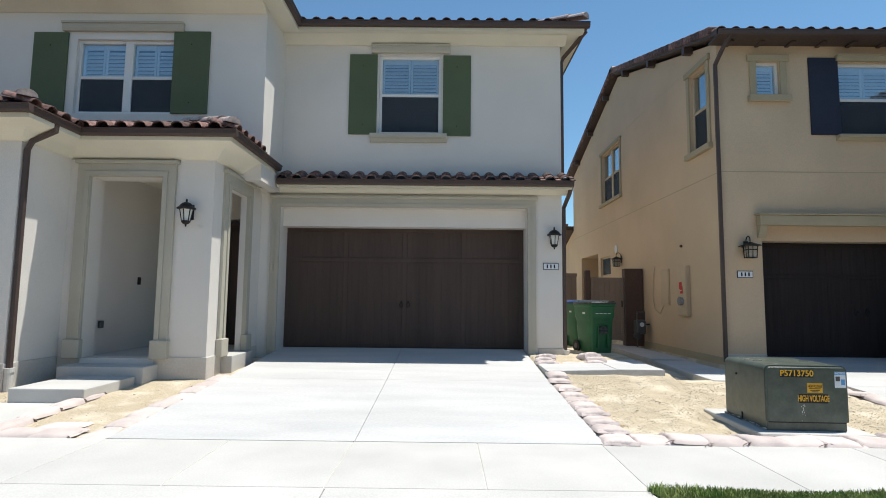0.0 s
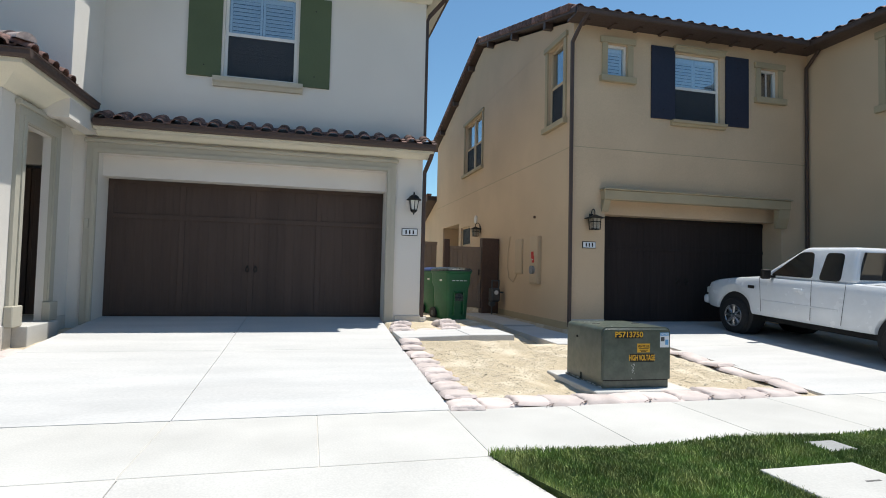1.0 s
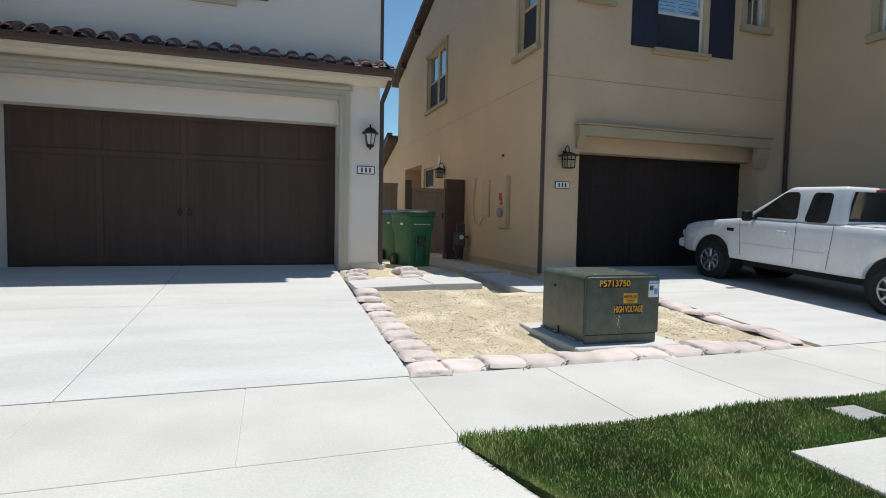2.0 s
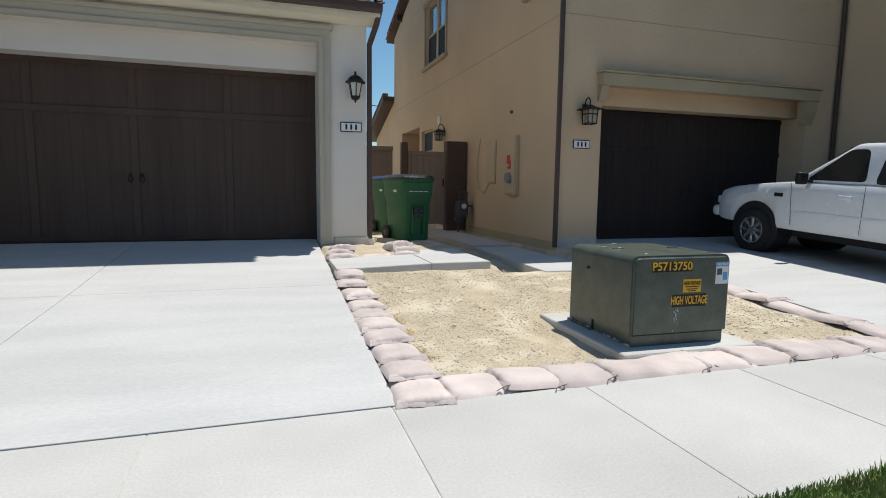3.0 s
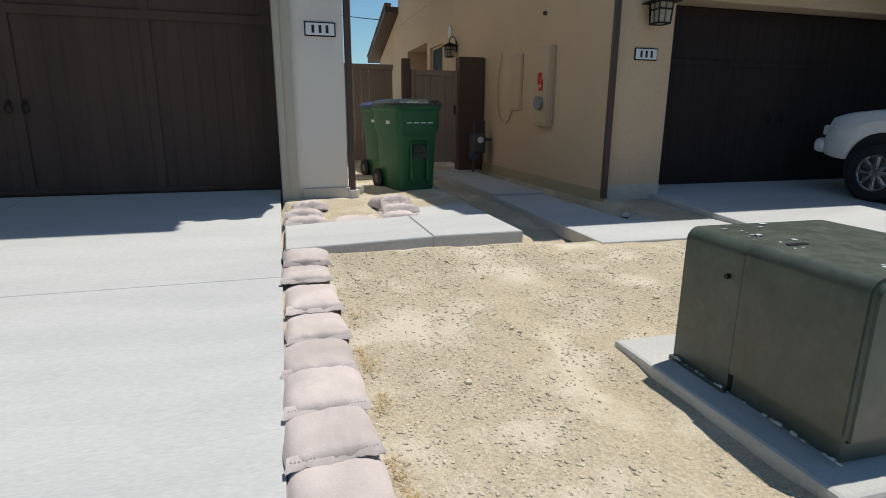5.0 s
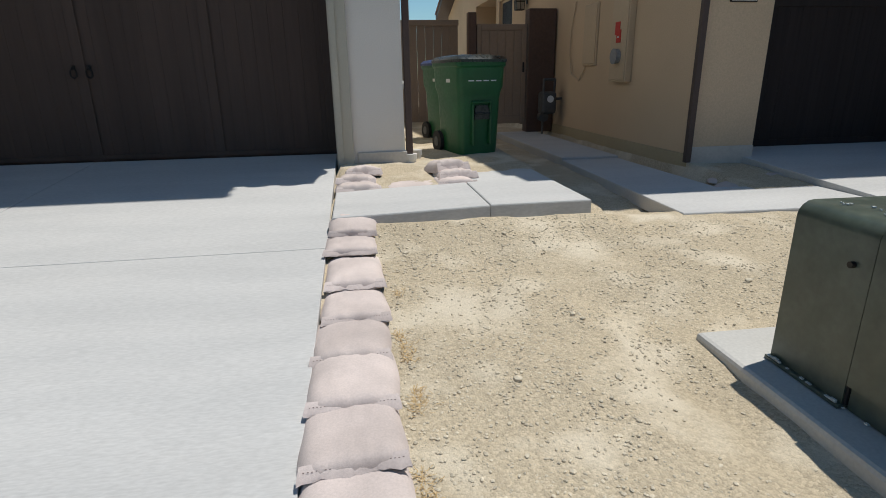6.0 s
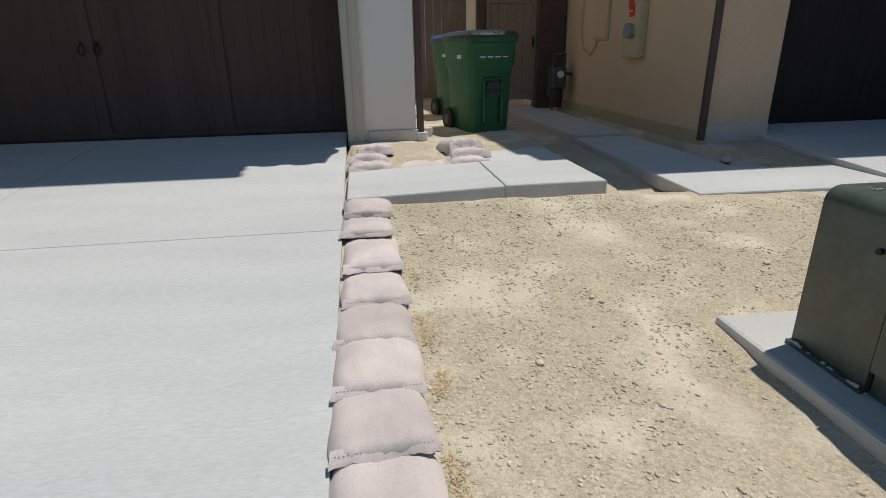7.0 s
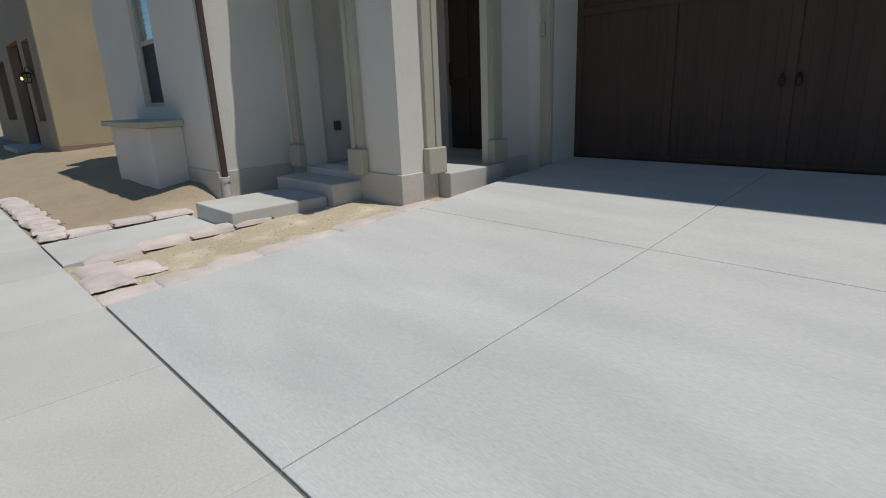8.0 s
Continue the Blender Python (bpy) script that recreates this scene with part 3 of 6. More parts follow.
wall("wall", "white", house, "x", XL, XP, 0.1, 3.95, YP, YP + 0.32, [(-5.79, -4.64, 0.44, 3.30)])
wall("wall", "white", house, "y", YP + 0.32, YA, 0.1, 3.95, XP - 0.11, XP, [(8.64, 9.50, 0.44, 3.26)])
wall("wall", "white", house, "x", XL + 0.25, XP, 0.1, 3.95, 10.6, 10.8, [(-5.64, -4.22, 0.44, 3.0)])
# garage recess
part("garage_jamb", boxed(-3.64, -3.442, YA + 0.2, 11.0, 0.1, 3.4), "white", house)
part("garage_jamb", boxed(1.492, 1.7, YA + 0.2, 11.0, 0.1, 3.4), "white", house)
part("garage_header", boxed(-3.44, 1.49, YA + 0.2, 11.0, 2.862, 3.4), "white", house)
part("porch_ceiling", boxed(XL + 0.25, XP - 0.11, YP + 0.32, 10.6, 3.55, 3.65), "cream", house)
part("porch_floor", boxed(XL + 0.25, XP - 0.02, YP + 0.02, 10.6, 0.05, 0.438, 0.01), "walkcon", house)
step = part("step", boxed(-5.85, -4.56, 7.66, YP + 0.015, 0.0, 0.36, 0.012, 2), "walkcon", house)
part("step", boxed(-5.64, -4.67, 6.53, 7.655, 0.0, 0.228, 0.012, 2), "walkcon", house)
part("step", boxed(XP - 0.3, -3.63, 8.62, 9.56, 0.0, 0.442, 0.012, 2), "walkcon", house)
# footings, slightly proud of the stucco
for x0, x1, y0, y1 in ((XL + 0.02, -5.79, YP - 0.02, YP), (-4.64, XP + 0.02, YP - 0.02, YP + 0.3), (XP, XP + 0.02, YP + 0.302, 8.6), (XP, XP + 0.02, 9.57, YA - 0.03),
                       (1.70, XR + 0.02, YA - 0.02, YA), (XW, XL + 0.02, YL - 0.02, YL), (XL, XL + 0.02, YL, YP - 0.022), (XR, XR + 0.02, YA, 14.4)):
    part("footing", boxed(x0, x1, y0, y1, 0.0, 0.47, 0.006), "footing", house)


def stepped_trim(parent, axis, face, out, u0, u1, z0, z1, w, plinth=True):
    """A door surround: two legs and a head in two steps, with a cornice and plinths."""
    def bx(a0, a1, b0, b1, c0, c1, bev=0.002):
        b0, b1 = sorted((face + out * b0, face + out * b1))
        return boxed(a0, a1, b0, b1, c0, c1, bev) if axis == "x" else boxed(b0, b1, a0, a1, c0, c1, bev)
    zb = z0 + (0.29 if plinth else 0)
    for a, b, inner in ((u0 - w, u0, True), (u1, u1 + w, False)):
        part("trim_leg", bx(a, b, 0, 0.05, zb, z1 + w), "trim", parent)
        e = (b - w * 0.42, b - 0.012) if inner else (a + 0.012, a + w * 0.42)
        part("trim_bead", bx(*e, 0.05, 0.07, zb, z1 + 0.012), "trim", parent)
        if plinth:
            part("plinth", bx(a - 0.03, b + 0.03, 0, 0.11, z0, zb, 0.012), "trim", parent)
    part("trim_head", bx(u0, u1, 0, 0.05, z1, z1 + w), "trim", parent)
    part("trim_bead", bx(u0 - w * 0.42, u1 + w * 0.42, 0.05, 0.07, z1 + 0.012, z1 + w * 0.42), "trim", parent)
    part("cornice", bx(u0 - w - 0.04, u1 + w + 0.04, 0, 0.09, z1 + w, z1 + w + 0.06, 0.01), "trim", parent)


stepped_trim(house, "x", YP, -1, -5.79, -4.64, 0.44, 3.30, 0.21)
stepped_trim(house, "y", XP, 1, 8.64, 9.50, 0.44, 3.26, 0.21)
stepped_trim(house, "x", YA, -1, -3.44, 1.49, 0.30, 3.22, 0.17, plinth=False)

# garage door: vertical boards between rails
gdoor = new("garage_door")
gdoor.parent = house
gdoor["label"] = "closed dark brown plank-look garage door"
part("backing", boxed(-3.44, 1.49, 10.84, 10.9, 0.36, 2.862), "door", gdoor)
nb = 32
for i in range(nb):
    x0 = -3.44 + 4.93 * i / nb
    for z0, z1 in ((0.40, 2.20), (2.22, 2.855)):
        part("board", boxed(x0 + 0.0004, x0 + 4.93 / nb - 0.0004, 10.822, 10.84, z0, z1, 0.0012), "door", gdoor)
for x in (-3.39, -2.2, -0.975, 0.25, 1.44):
    part("stile", boxed(x - 0.05, x + 0.05, 10.80, 10.815, 0.40, 2.855, 0.004), "door", gdoor)
for z in (0.42, 2.16, 2.79):
    part("rail", boxed(-3.44, 1.49, 10.797, 10.812, z, z + 0.09 if z > 1 else z + 0.05, 0.004), "door", gdoor)
for x in (-1.035, -0.89):
    bm = bmesh.new()
    box(bm, x - 0.018, x + 0.018, 10.785, 10.80, 1.315, 1.36, 0.004)
    path_rod(bm, [(x, 10.78, 1.345), (x - 0.028, 10.775, 1.30), (x - 0.028, 10.775, 1.255), (x, 10.775, 1.235), (x + 0.028, 10.775, 1.255), (x + 0.028, 10.775, 1.30), (x, 10.78, 1.345)], 0.008)
    part("ring_handle", bm, "iron", gdoor, "black iron ring handle")
part("keypad", boxed(-3.60, -3.53, YA - 0.08, YA - 0.052, 1.92, 2.08, 0.006), "trim", house)
fdoor = new("front_door")
fdoor.parent = house
part("leaf", boxed(-5.62, -4.66, 10.66, 10.71, 0.445, 2.95, 0.005), "door", fdoor)
for z0, z1 in ((0.62, 1.35), (1.5, 2.75)):
    for x0, x1 in ((-5.53, -5.19), (-5.09, -4.75)):
        part("panel", boxed(x0, x1, 10.64, 10.66, z0, z1, 0.012), "door", fdoor)
part("door_post", boxed(-4.655, -4.575, 10.63, 10.72, 0.445, 2.95, 0.006), "door", fdoor)
part("side_panel", boxed(-4.57, -4.235, 10.66, 10.71, 0.445, 2.95, 0.005), "door", fdoor)
part("panel", boxed(-4.52, -4.285, 10.645, 10.66, 0.62, 2.75, 0.012), "door", fdoor)
part("door_handle", path_rod(bmesh.new(), [(-5.55, 10.62, 1.4), (-5.55, 10.58, 1.44), (-5.55, 10.58, 1.72), (-5.55, 10.62, 1.76)], 0.012), "iron", fdoor)
part("doorbell", boxed(-5.898, -5.87, 9.7, 9.78, 1.62, 1.76, 0.006), "iron", house)
part("outlet_cover", boxed(-5.898, -5.85, 8.62, 8.72, 0.87, 0.99, 0.008), "meter", house)

# windows, heads, sills and shutters of the white house
window(house, "x", YA, -1.52, -0.25, 4.74, 6.40, 1)
window(house, "x", YU, -6.93, -5.06, 4.70, 6.10, 1, sash="twin")
window(house, "x", YL, -8.55, -7.7, 1.28, 3.05, 1, vinyl="trim")


def head(parent, x0, x1, y, z, h=0.16, mat="trim"):
    bm = prism(bmesh.new(), [(y, z), (y - 0.06, z), (y - 0.085, z + h * 0.3), (y - 0.09, z + h * 0.75), (y - 0.12, z + h * 0.8), (y - 0.12, z + h), (y, z + h)], x0, x1, "x")
    return part("window_head", bm, mat, parent)


def sill(parent, x0, x1, y, z, h=0.16, mat="trim"):
    bm = prism(bmesh.new(), [(y, z), (y - 0.05, z), (y - 0.075, z + h * 0.35), (y - 0.12, z + h * 0.5), (y - 0.125, z + h), (y, z + h)], x0, x1, "x")
    return part("window_sill", bm, mat, parent)


def shutter(parent, x0, x1, y, z0, z1, mat, boards=1):
    sh = new("shutter")
    sh.parent = parent
    n = boards
    for i in range(n):
        a = x0 + (x1 - x0) * i / n
        part("board", boxed(a + 0.0015, a + (x1 - x0) / n - 0.0015, y - 0.035, y - 0.004, z0, z1, 0.003), mat, sh)
    for z in (z0 + 0.2, z1 - 0.25):
        part("screw", rod(bmesh.new(), ((x0 + x1) / 2, y - 0.034, z), ((x0 + x1) / 2, y - 0.042, z), 0.012, seg=8), "iron", sh)
    return sh


shutter(house, -2.13, -1.56, YA, 4.72, 6.40, "green")
shutter(house, -0.215, 0.355, YA, 4.70, 6.39, "green")
head(house, -1.68, -0.07, YA, 6.43)
sill(house, -1.68, -0.13, YA, 4.56)
shutter(house, -7.72, -7.08, YU, 4.66, 6.22, "green")
shutter(house, -5.14, -4.47, YU, 4.70, 6.25, "green")
head(house, -7.18, -4.96, YU, 6.24)
# bay base under the ground-floor window
bay = part("bay_base", boxed(-8.95, -7.15, 6.62, YL, 0.05, 1.02, 0.012), "white", house)
part("bay_cap", boxed(-9.05, -7.05, 6.52, YL, 1.024, 1.10, 0.012), "trim", house)

# soffits and cornices
part("soffit", boxed(XU + 0.35, XE + 0.30, YA - 0.42, YA, 6.72, 6.80), "cream", house)
bm = prism(bmesh.new(), [(YA, 6.60), (YA - 0.04, 6.60), (YA - 0.12, 6.64), (YA - 0.30, 6.715), (YA, 6.715)], XU, XE, "x")
part("cove", bm, "cream", house)
part("soffit", boxed(XE, XE + 0.30, YA, 22, 6.72, 6.80), "cream", house)
part("soffit", boxed(XW - 0.3, XU + 0.35, YU - 0.42, YU, 6.72, 6.80), "cream", house)
part("soffit", boxed(XU, XU + 0.35, YU, YA, 6.72, 6.80), "cream", house)
bm = prism(bmesh.new(), [(YU, 6.60), (YU - 0.04, 6.60), (YU - 0.12, 6.64), (YU - 0.30, 6.715), (YU, 6.715)], XW, XU, "x")
part("cove", bm, "cream", house)
part("soffit", boxed(XP + 0.4, XE + 0.04, YA - 0.36, YA, 3.56, 3.64), "cream", house)
bm = prism(bmesh.new(), [(YA, 3.50), (YA - 0.04, 3.50), (YA - 0.18, 3.56), (YA, 3.56)], XP, XE, "x")
part("cove", bm, "cream", house)
COVE = [(0.0, 3.585), (0.035, 3.585), (0.09, 3.625), (0.16, 3.685), (0.25, 3.745), (0.33, 3.785), (0.385, 3.80), (0.385, 3.872), (0.0, 3.872)]
cv = bmesh.new()
runs = [[cv.verts.new(p) for p in ((XW - 0.3, YL - d, z), (XL + d, YL - d, z), (XL + d, YP - d, z), (XP + d, YP - d, z), (XP + d, YA - 0.002, z))] for d, z in COVE]
for a, b in zip(runs, runs[1:] + runs[:1]):
    for k in range(4):
        cv.faces.new((a[k], a[k + 1], b[k + 1], b[k]))
cv.faces.new([r[0] for r in runs]), cv.faces.new([r[-1] for r in runs][::-1])
part("cove", cv, "cream", house, smooth=True)

# gutters
gutter(house, (XU + 0.37, YA - 0.42, 6.78), (XE + 0.40, YA - 0.42, 6.78), (0, -1, 0))
gutter(house, (XE + 0.30, YA - 0.42, 6.78), (XE + 0.30, 22, 6.78), (1, 0, 0))
gutter(house, (XW - 0.3, YU - 0.42, 6.78), (XU + 0.45, YU - 0.42, 6.78), (0, -1, 0))
gutter(house, (XU + 0.35, YU - 0.42, 6.78), (XU + 0.35, YA - 0.42, 6.78), (1, 0, 0))
gutter(house, (XP + 0.42, YA - 0.36, 3.60), (XE + 0.06, YA - 0.36, 3.60), (0, -1, 0))
gutter(house, (XL + 0.38, YP - 0.38, 3.86), (XP + 0.5, YP - 0.38, 3.86), (0, -1, 0))
gutter(house, (XP + 0.4, YP - 0.38, 3.86), (XP + 0.4, YA - 0.36, 3.86), (1, 0, 0))
gutter(house, (XW - 0.3, YL - 0.40, 3.86), (XL + 0.45, YL - 0.40, 3.86), (0, -1, 0))
gutter(house, (XL + 0.35, YL - 0.40, 3.86), (XL + 0.35, YP - 0.36, 3.86), (1, 0, 0))


def downspout(parent, pts, w=0.07):
    bm = bmesh.new()
    for a, b in zip(pts, pts[1:]):
        a, b = Vector(a), Vector(b)
        d = b - a
        q = d.to_track_quat("Z", "Y").to_matrix().to_4x4()
        g = bmesh.ops.create_cube(bm, size=1, matrix=Matrix.Translation((a + b) / 2) @ q @ Matrix.Diagonal((w, w * 0.85, d.length + w * 0.5, 1)))
        bmesh.ops.bevel(bm, geom=list({e for v in g["verts"] for e in v.link_edges}), offset=0.008, segments=1, affect="EDGES")
    return part("downspout", bm, "brown", parent)


def drain(parent, x, y, z, r=0.055):
    bm = rod(bmesh.new(), (x, y, z - 0.25), (x, y, z + 0.07), r, seg=16)
    rod(bm, (x, y, z + 0.02), (x, y, z + 0.075), r * 1.18, seg=16)
    return part("drain_pipe", bm, "pipe", parent)


downspout(house, [(XE + 0.36, YA - 0.30, 6.78), (XR + 0.09, YA + 0.12, 6.42), (XR + 0.045, YA + 0.12, 6.3), (XR + 0.045, YA + 0.12, 3.7)])
downspout(house, [(XE + 0.03, YA - 0.34, 3.62), (XE + 0.02, YA - 0.2, 3.50), (XR + 0.05, YA + 0.04, 3.26), (XR + 0.05, YA + 0.04, 0.42)])
drain(house, XR + 0.06, YA + 0.02, 0.36)
drain(house, XR + 0.16, YA + 0.32, 0.36, 0.045)
downspout(house, [(XL + 0.39, YL + 0.12, 3.90), (XL + 0.38, YL + 0.12, 3.76), (XL + 0.10, YL + 0.07, 3.60), (XL + 0.05, YL + 0.05, 3.46), (XL + 0.05, YL + 0.05, 0.42)])
drain(house, XL + 0.06, YL + 0.04, 0.33)
gas = path_rod(bmesh.new(), [(XR + 0.05, 12.3, 0.45), (XR + 0.12, 12.3, 0.6), (XR + 0.12, 12.3, 1.9)], 0.02)
rod(gas, (XR + 0.12, 12.3, 1.1), (XR + 0.2, 12.3, 1.1), 0.05)
part("conduit", gas, "pipe", house)

# roofs of the white house
SL = 0.33
roof = new("roof")
roof.parent = house
nv = lambda dx, dy: Vector((dx, dy, SL)).normalized()
Z1, Z2, Z3 = 6.88, 3.70, 3.96
sheet("roof_deck", "brown", roof, [(XU + 0.35, YA - 0.42, Z1), (XE + 0.35, YA - 0.42, Z1), (XE - 4.77, 15.0, Z1 + SL * 5.12), (XU + 0.35 - 5.12, 15.0, Z1 + SL * 5.12)])
sheet("roof_deck", "brown", roof, [(XE + 0.35, YA - 0.42, Z1), (XE + 0.35, 22.3, Z1), (XE - 4.77, 17.2, Z1 + SL * 5.12), (XE - 4.77, 15.0, Z1 + SL * 5.12)])
sheet("roof_deck", "brown", roof, [(XW - 0.3, YU - 0.42, Z1), (XU + 0.35, YU - 0.42, Z1), (XU + 0.35 - 5.12, YU - 0.42 + 5.12, Z1 + SL * 5.12), (XW - 0.3, YU + 4.7, Z1 + SL * 5.12)])
sheet("roof_deck", "brown", roof, [(XU + 0.35, YU - 0.42, Z1), (XU + 0.35, YA - 0.42, Z1), (XU + 0.35 - 5.12, 15.0, Z1 + SL * 5.12), (XU + 0.35 - 5.12, YU + 4.7, Z1 + SL * 5.12)])
sheet("roof_deck", "brown", roof, [(XW - 0.3, YU + 4.7, Z1 + SL * 5.12), (XU - 4.77, YU + 4.7, Z1 + SL * 5.12), (XU - 4.77, 15.0, Z1 + SL * 5.12), (XE - 4.77, 15.0, Z1 + SL * 5.12), (XE - 4.77, 17.2, Z1 + SL * 5.12), (XW - 0.3, 17.2, Z1 + SL * 5.12)])
sheet("roof_deck", "brown", roof, [(XW - 0.3, 17.2, Z1 + SL * 5.12), (XE - 4.77, 17.2, Z1 + SL * 5.12), (XE + 0.35, 22.3, Z1), (XW - 0.3, 22.3, Z1)])
ex, ey = XE + 0.35, YA - 0.46
lay_tiles(roof, (XU + 0.33, ey + 0.03, Z1 - 0.022), (1, 0, 0), nv(0, 1), lambda x, y: x < ex - (y - ey) + 0.05 and x > XU + 0.35 - (y - ey) and y < ey + 0.75, 6.3, 0.8)
lay_tiles(roof, (XU + 0.33 - 20 * PITCH, ey, Z1 + 0.01), (1, 0, 0), nv(0, 1), lambda x, y: x < ex - (y - ey) and x > XU + 0.35 - (y - ey) and y >= ey + 0.75 and y < 14.95, 13, 5.4, False)
lay_tiles(roof, (ex + 0.04, ey, Z1 + 0.01), (0, 1, 0), nv(-1, 0), lambda x, y: y - ey > ex - x and 22.3 - y > ex - x and x > ex - 5.0, 12.6, 5.3, False)
lay_tiles(roof, (XW - 0.3, YU - 0.46, Z1 + 0.01), (1, 0, 0), nv(0, 1), lambda x, y: x < XU + 0.35 - (y - YU + 0.46) and y < 13.7, 7.2, 5.3, False)
lay_caps(roof, (ex - 0.02, ey + 0.05, Z1 + 0.08), (ex - 5.1, ey + 5.13, Z1 + 0.08 + SL * 5.1))
lay_caps(roof, (XU + 0.37, YU - 0.44, Z1 + 0.08), (XU - 4.7, YU + 4.6, Z1 + 0.08 + SL * 5.07))
skirt = new("skirt_roof")
skirt.parent = house
sheet("roof_deck", "brown", skirt, [(XP + 0.4, YA - 0.40, Z2), (XE + 0.06, YA - 0.40, Z2), (XE + 0.06, YA - 0.002, Z2 + 0.17), (XP + 0.4, YA - 0.002, Z2 + 0.17)])
for r in range(2):
    for c in range(20):
        t = new("tile", tile_mesh)
        t.parent = skirt
        m = Matrix(((1, 0, 0), (0, 0.91, 0.42), (0, -0.42, 0.91))).transposed().to_4x4()
        m.translation = (XP + 0.43 + c * 0.288 + random.uniform(-0.006, 0.006), YA - 0.45 + r * 0.16, Z2 - 0.028 + r * 0.075 + random.uniform(0, 0.005))
        t.matrix_basis = m @ Matrix.Diagonal((1, 0.62, 1, 1))
proof = new("porch_roof")
proof.parent = house
xe, ye, xl, yl = XP + 0.42, YP - 0.40, XL + 0.37, YL - 0.42
zt = lambda d: Z3 + SL * d
yw = YU - 0.003
d1 = yw - ye
sheet("roof_deck", "brown", proof, [(xl, ye, Z3), (xe, ye, Z3), (xe - d1, yw, zt(d1)), (xl - d1, yw, zt(d1))])
d2 = yw - yl
sheet("roof_deck", "brown", proof, [(xl, yl, Z3), (xl, ye, Z3), (xl - d1, yw, zt(d1)), (xl - d2, yw, zt(d2))])
sheet("roof_deck", "brown", proof, [(XW - 0.3, yl, Z3), (xl, yl, Z3), (xl - d2, yw, zt(d2)), (XW - 0.3, yw, zt(d2))])
sheet("roof_deck", "brown", proof, [(xe, ye, Z3), (xe, YA - 0.4, Z3), (xe - 0.3, YA - 0.4, zt(0.3)), (XU + 0.003, yw, zt(xe - XU)), (xe - d1, yw, zt(d1))])
lay_tiles(proof, (xl - 7 * PITCH, ye - 0.05, Z3 + 0.0), (1, 0, 0), nv(0, 1), lambda x, y: x < xe - (y - ye) + 0.05 and x > xl - (y - ye) and y < yw, 5, 1.6)
lay_tiles(proof, (xl + 0.05, yl - 1.0 * 0, Z3), (0, 1, 0), nv(-1, 0), lambda x, y: y - yl > xl - x and y - ye < xl - x and y < yw, 4, 2.6)
lay_tiles(proof, (XW - 0.3, yl - 0.05, Z3), (1, 0, 0), nv(0, 1), lambda x, y: x < xl - (y - yl) + 0.05 and y < yw, 5, 2.7)
lay_tiles(proof, (xe + 0.05, ye, Z3), (0, 1, 0), nv(-1, 0), lambda x, y: y - ye > xe - x and y < YA - 0.45 and (y < yw or x > XU + 0.05), 2.4, 1.5)
lay_caps(proof, (xe - 0.0, ye + 0.0, Z3 + 0.06), (xe - d1, yw, zt(d1) + 0.06))
lay_caps(proof, (xl - 0.0, yl + 0.0, Z3 + 0.06), (xl - d2, yw, zt(d2) + 0.06))

# ---- tan house ----
YB, XB, XWG = 10.15, 5.3, 11.3
tan = thing("tan_house", "two-storey tan stucco house with dark tile roof and navy shutters", "house")
wall("wall", "tan", tan, "x", XB, XWG, 0.05, 6.62, YB, YB + 0.2, [(6.06, 10.55, 0.0, 2.93), (7.72, 8.9, 4.74, 6.24), (6.08, 6.56, 5.54, 6.25), (9.98, 10.46, 5.46, 6.14)])
wall("wall", "tan", tan, "y", YB + 0.2, 22.5, 0.05, 6.62, XB, XB + 0.2, [(10.56, 11.36, 4.66, 6.42), (16.25, 18.2, 4.72, 6.45), (17.4, 18.55, 2.25, 2.90), (18.85, 21.2, 0.34, 3.08)])
bm = prism(bmesh.new(), [(YB + 0.0, 6.624), (22.5, 6.624), (16.3, 8.52)], XB, XB + 0.2, "x")
part("gable", bm, "tan", tan)
wall("wall", "tan", tan, "y", 5.0, YB, 0.05, 6.62, XWG, XWG + 0.2, [(7.0, 8.35, 4.9, 6.3)])
wall("wall", "tan", tan, "x", XWG + 0.2, 22, 0.05, 6.62, 5.0, 5.2)
wall("wall", "tan", tan, "x", XB + 0.2, 22, 0.05, 6.62, 22.3, 22.5)
wall("wall", "tan", tan, "y", 5.2, 22.3, 0.05, 6.62, 21.8, 22.0)
part("garage_jamb", boxed(5.85, 6.058, YB + 0.2, 10.95, 0.05, 3.0), "tan", tan)
part("garage_jamb", boxed(10.552, 10.75, YB + 0.2, 10.95, 0.05, 3.0), "tan", tan)
part("garage_header", boxed(6.06, 10.55, YB + 0.2, 10.95, 2.63, 3.1), "tan", tan)
for x0, x1 in ((XB - 0.02, 6.06), (10.55, XWG)):
    part("footing", boxed(x0, x1, YB - 0.02, YB, 0.0, 0.42, 0.006), "footing", tan)
part("footing", boxed(XB - 0.02, XB, YB, 22.5, 0.0, 0.34, 0.006), "tantrim", tan)
bdoor = new("garage_door")
bdoor.parent = tan
bdoor["label"] = "closed very dark brown panelled garage door"
part("backing", boxed(6.06, 10.55, 10.70, 10.76, 0.26, 2.63), "dark_door", bdoor)
for i in range(28):
    x0 = 6.06 + 4.49 * i / 28
    part("board", boxed(x0 + 0.0005, x0 + 4.49 / 28 - 0.0005, 10.683, 10.70, 0.3, 2.62, 0.002), "dark_door", bdoor)
for z in (0.32, 1.90, 2.53):
    part("rail", boxed(6.06, 10.55, 10.665, 10.68, z, z + 0.08, 0.004), "dark_door", bdoor)
for x in (8.2, 8.42):
    part("ring_handle", path_rod(bmesh.new(), [(x, 10.65, 1.3), (x - 0.05, 10.64, 1.22), (x, 10.64, 1.15), (x + 0.05, 10.64, 1.22), (x, 10.65, 1.3)], 0.012), "iron", bdoor)
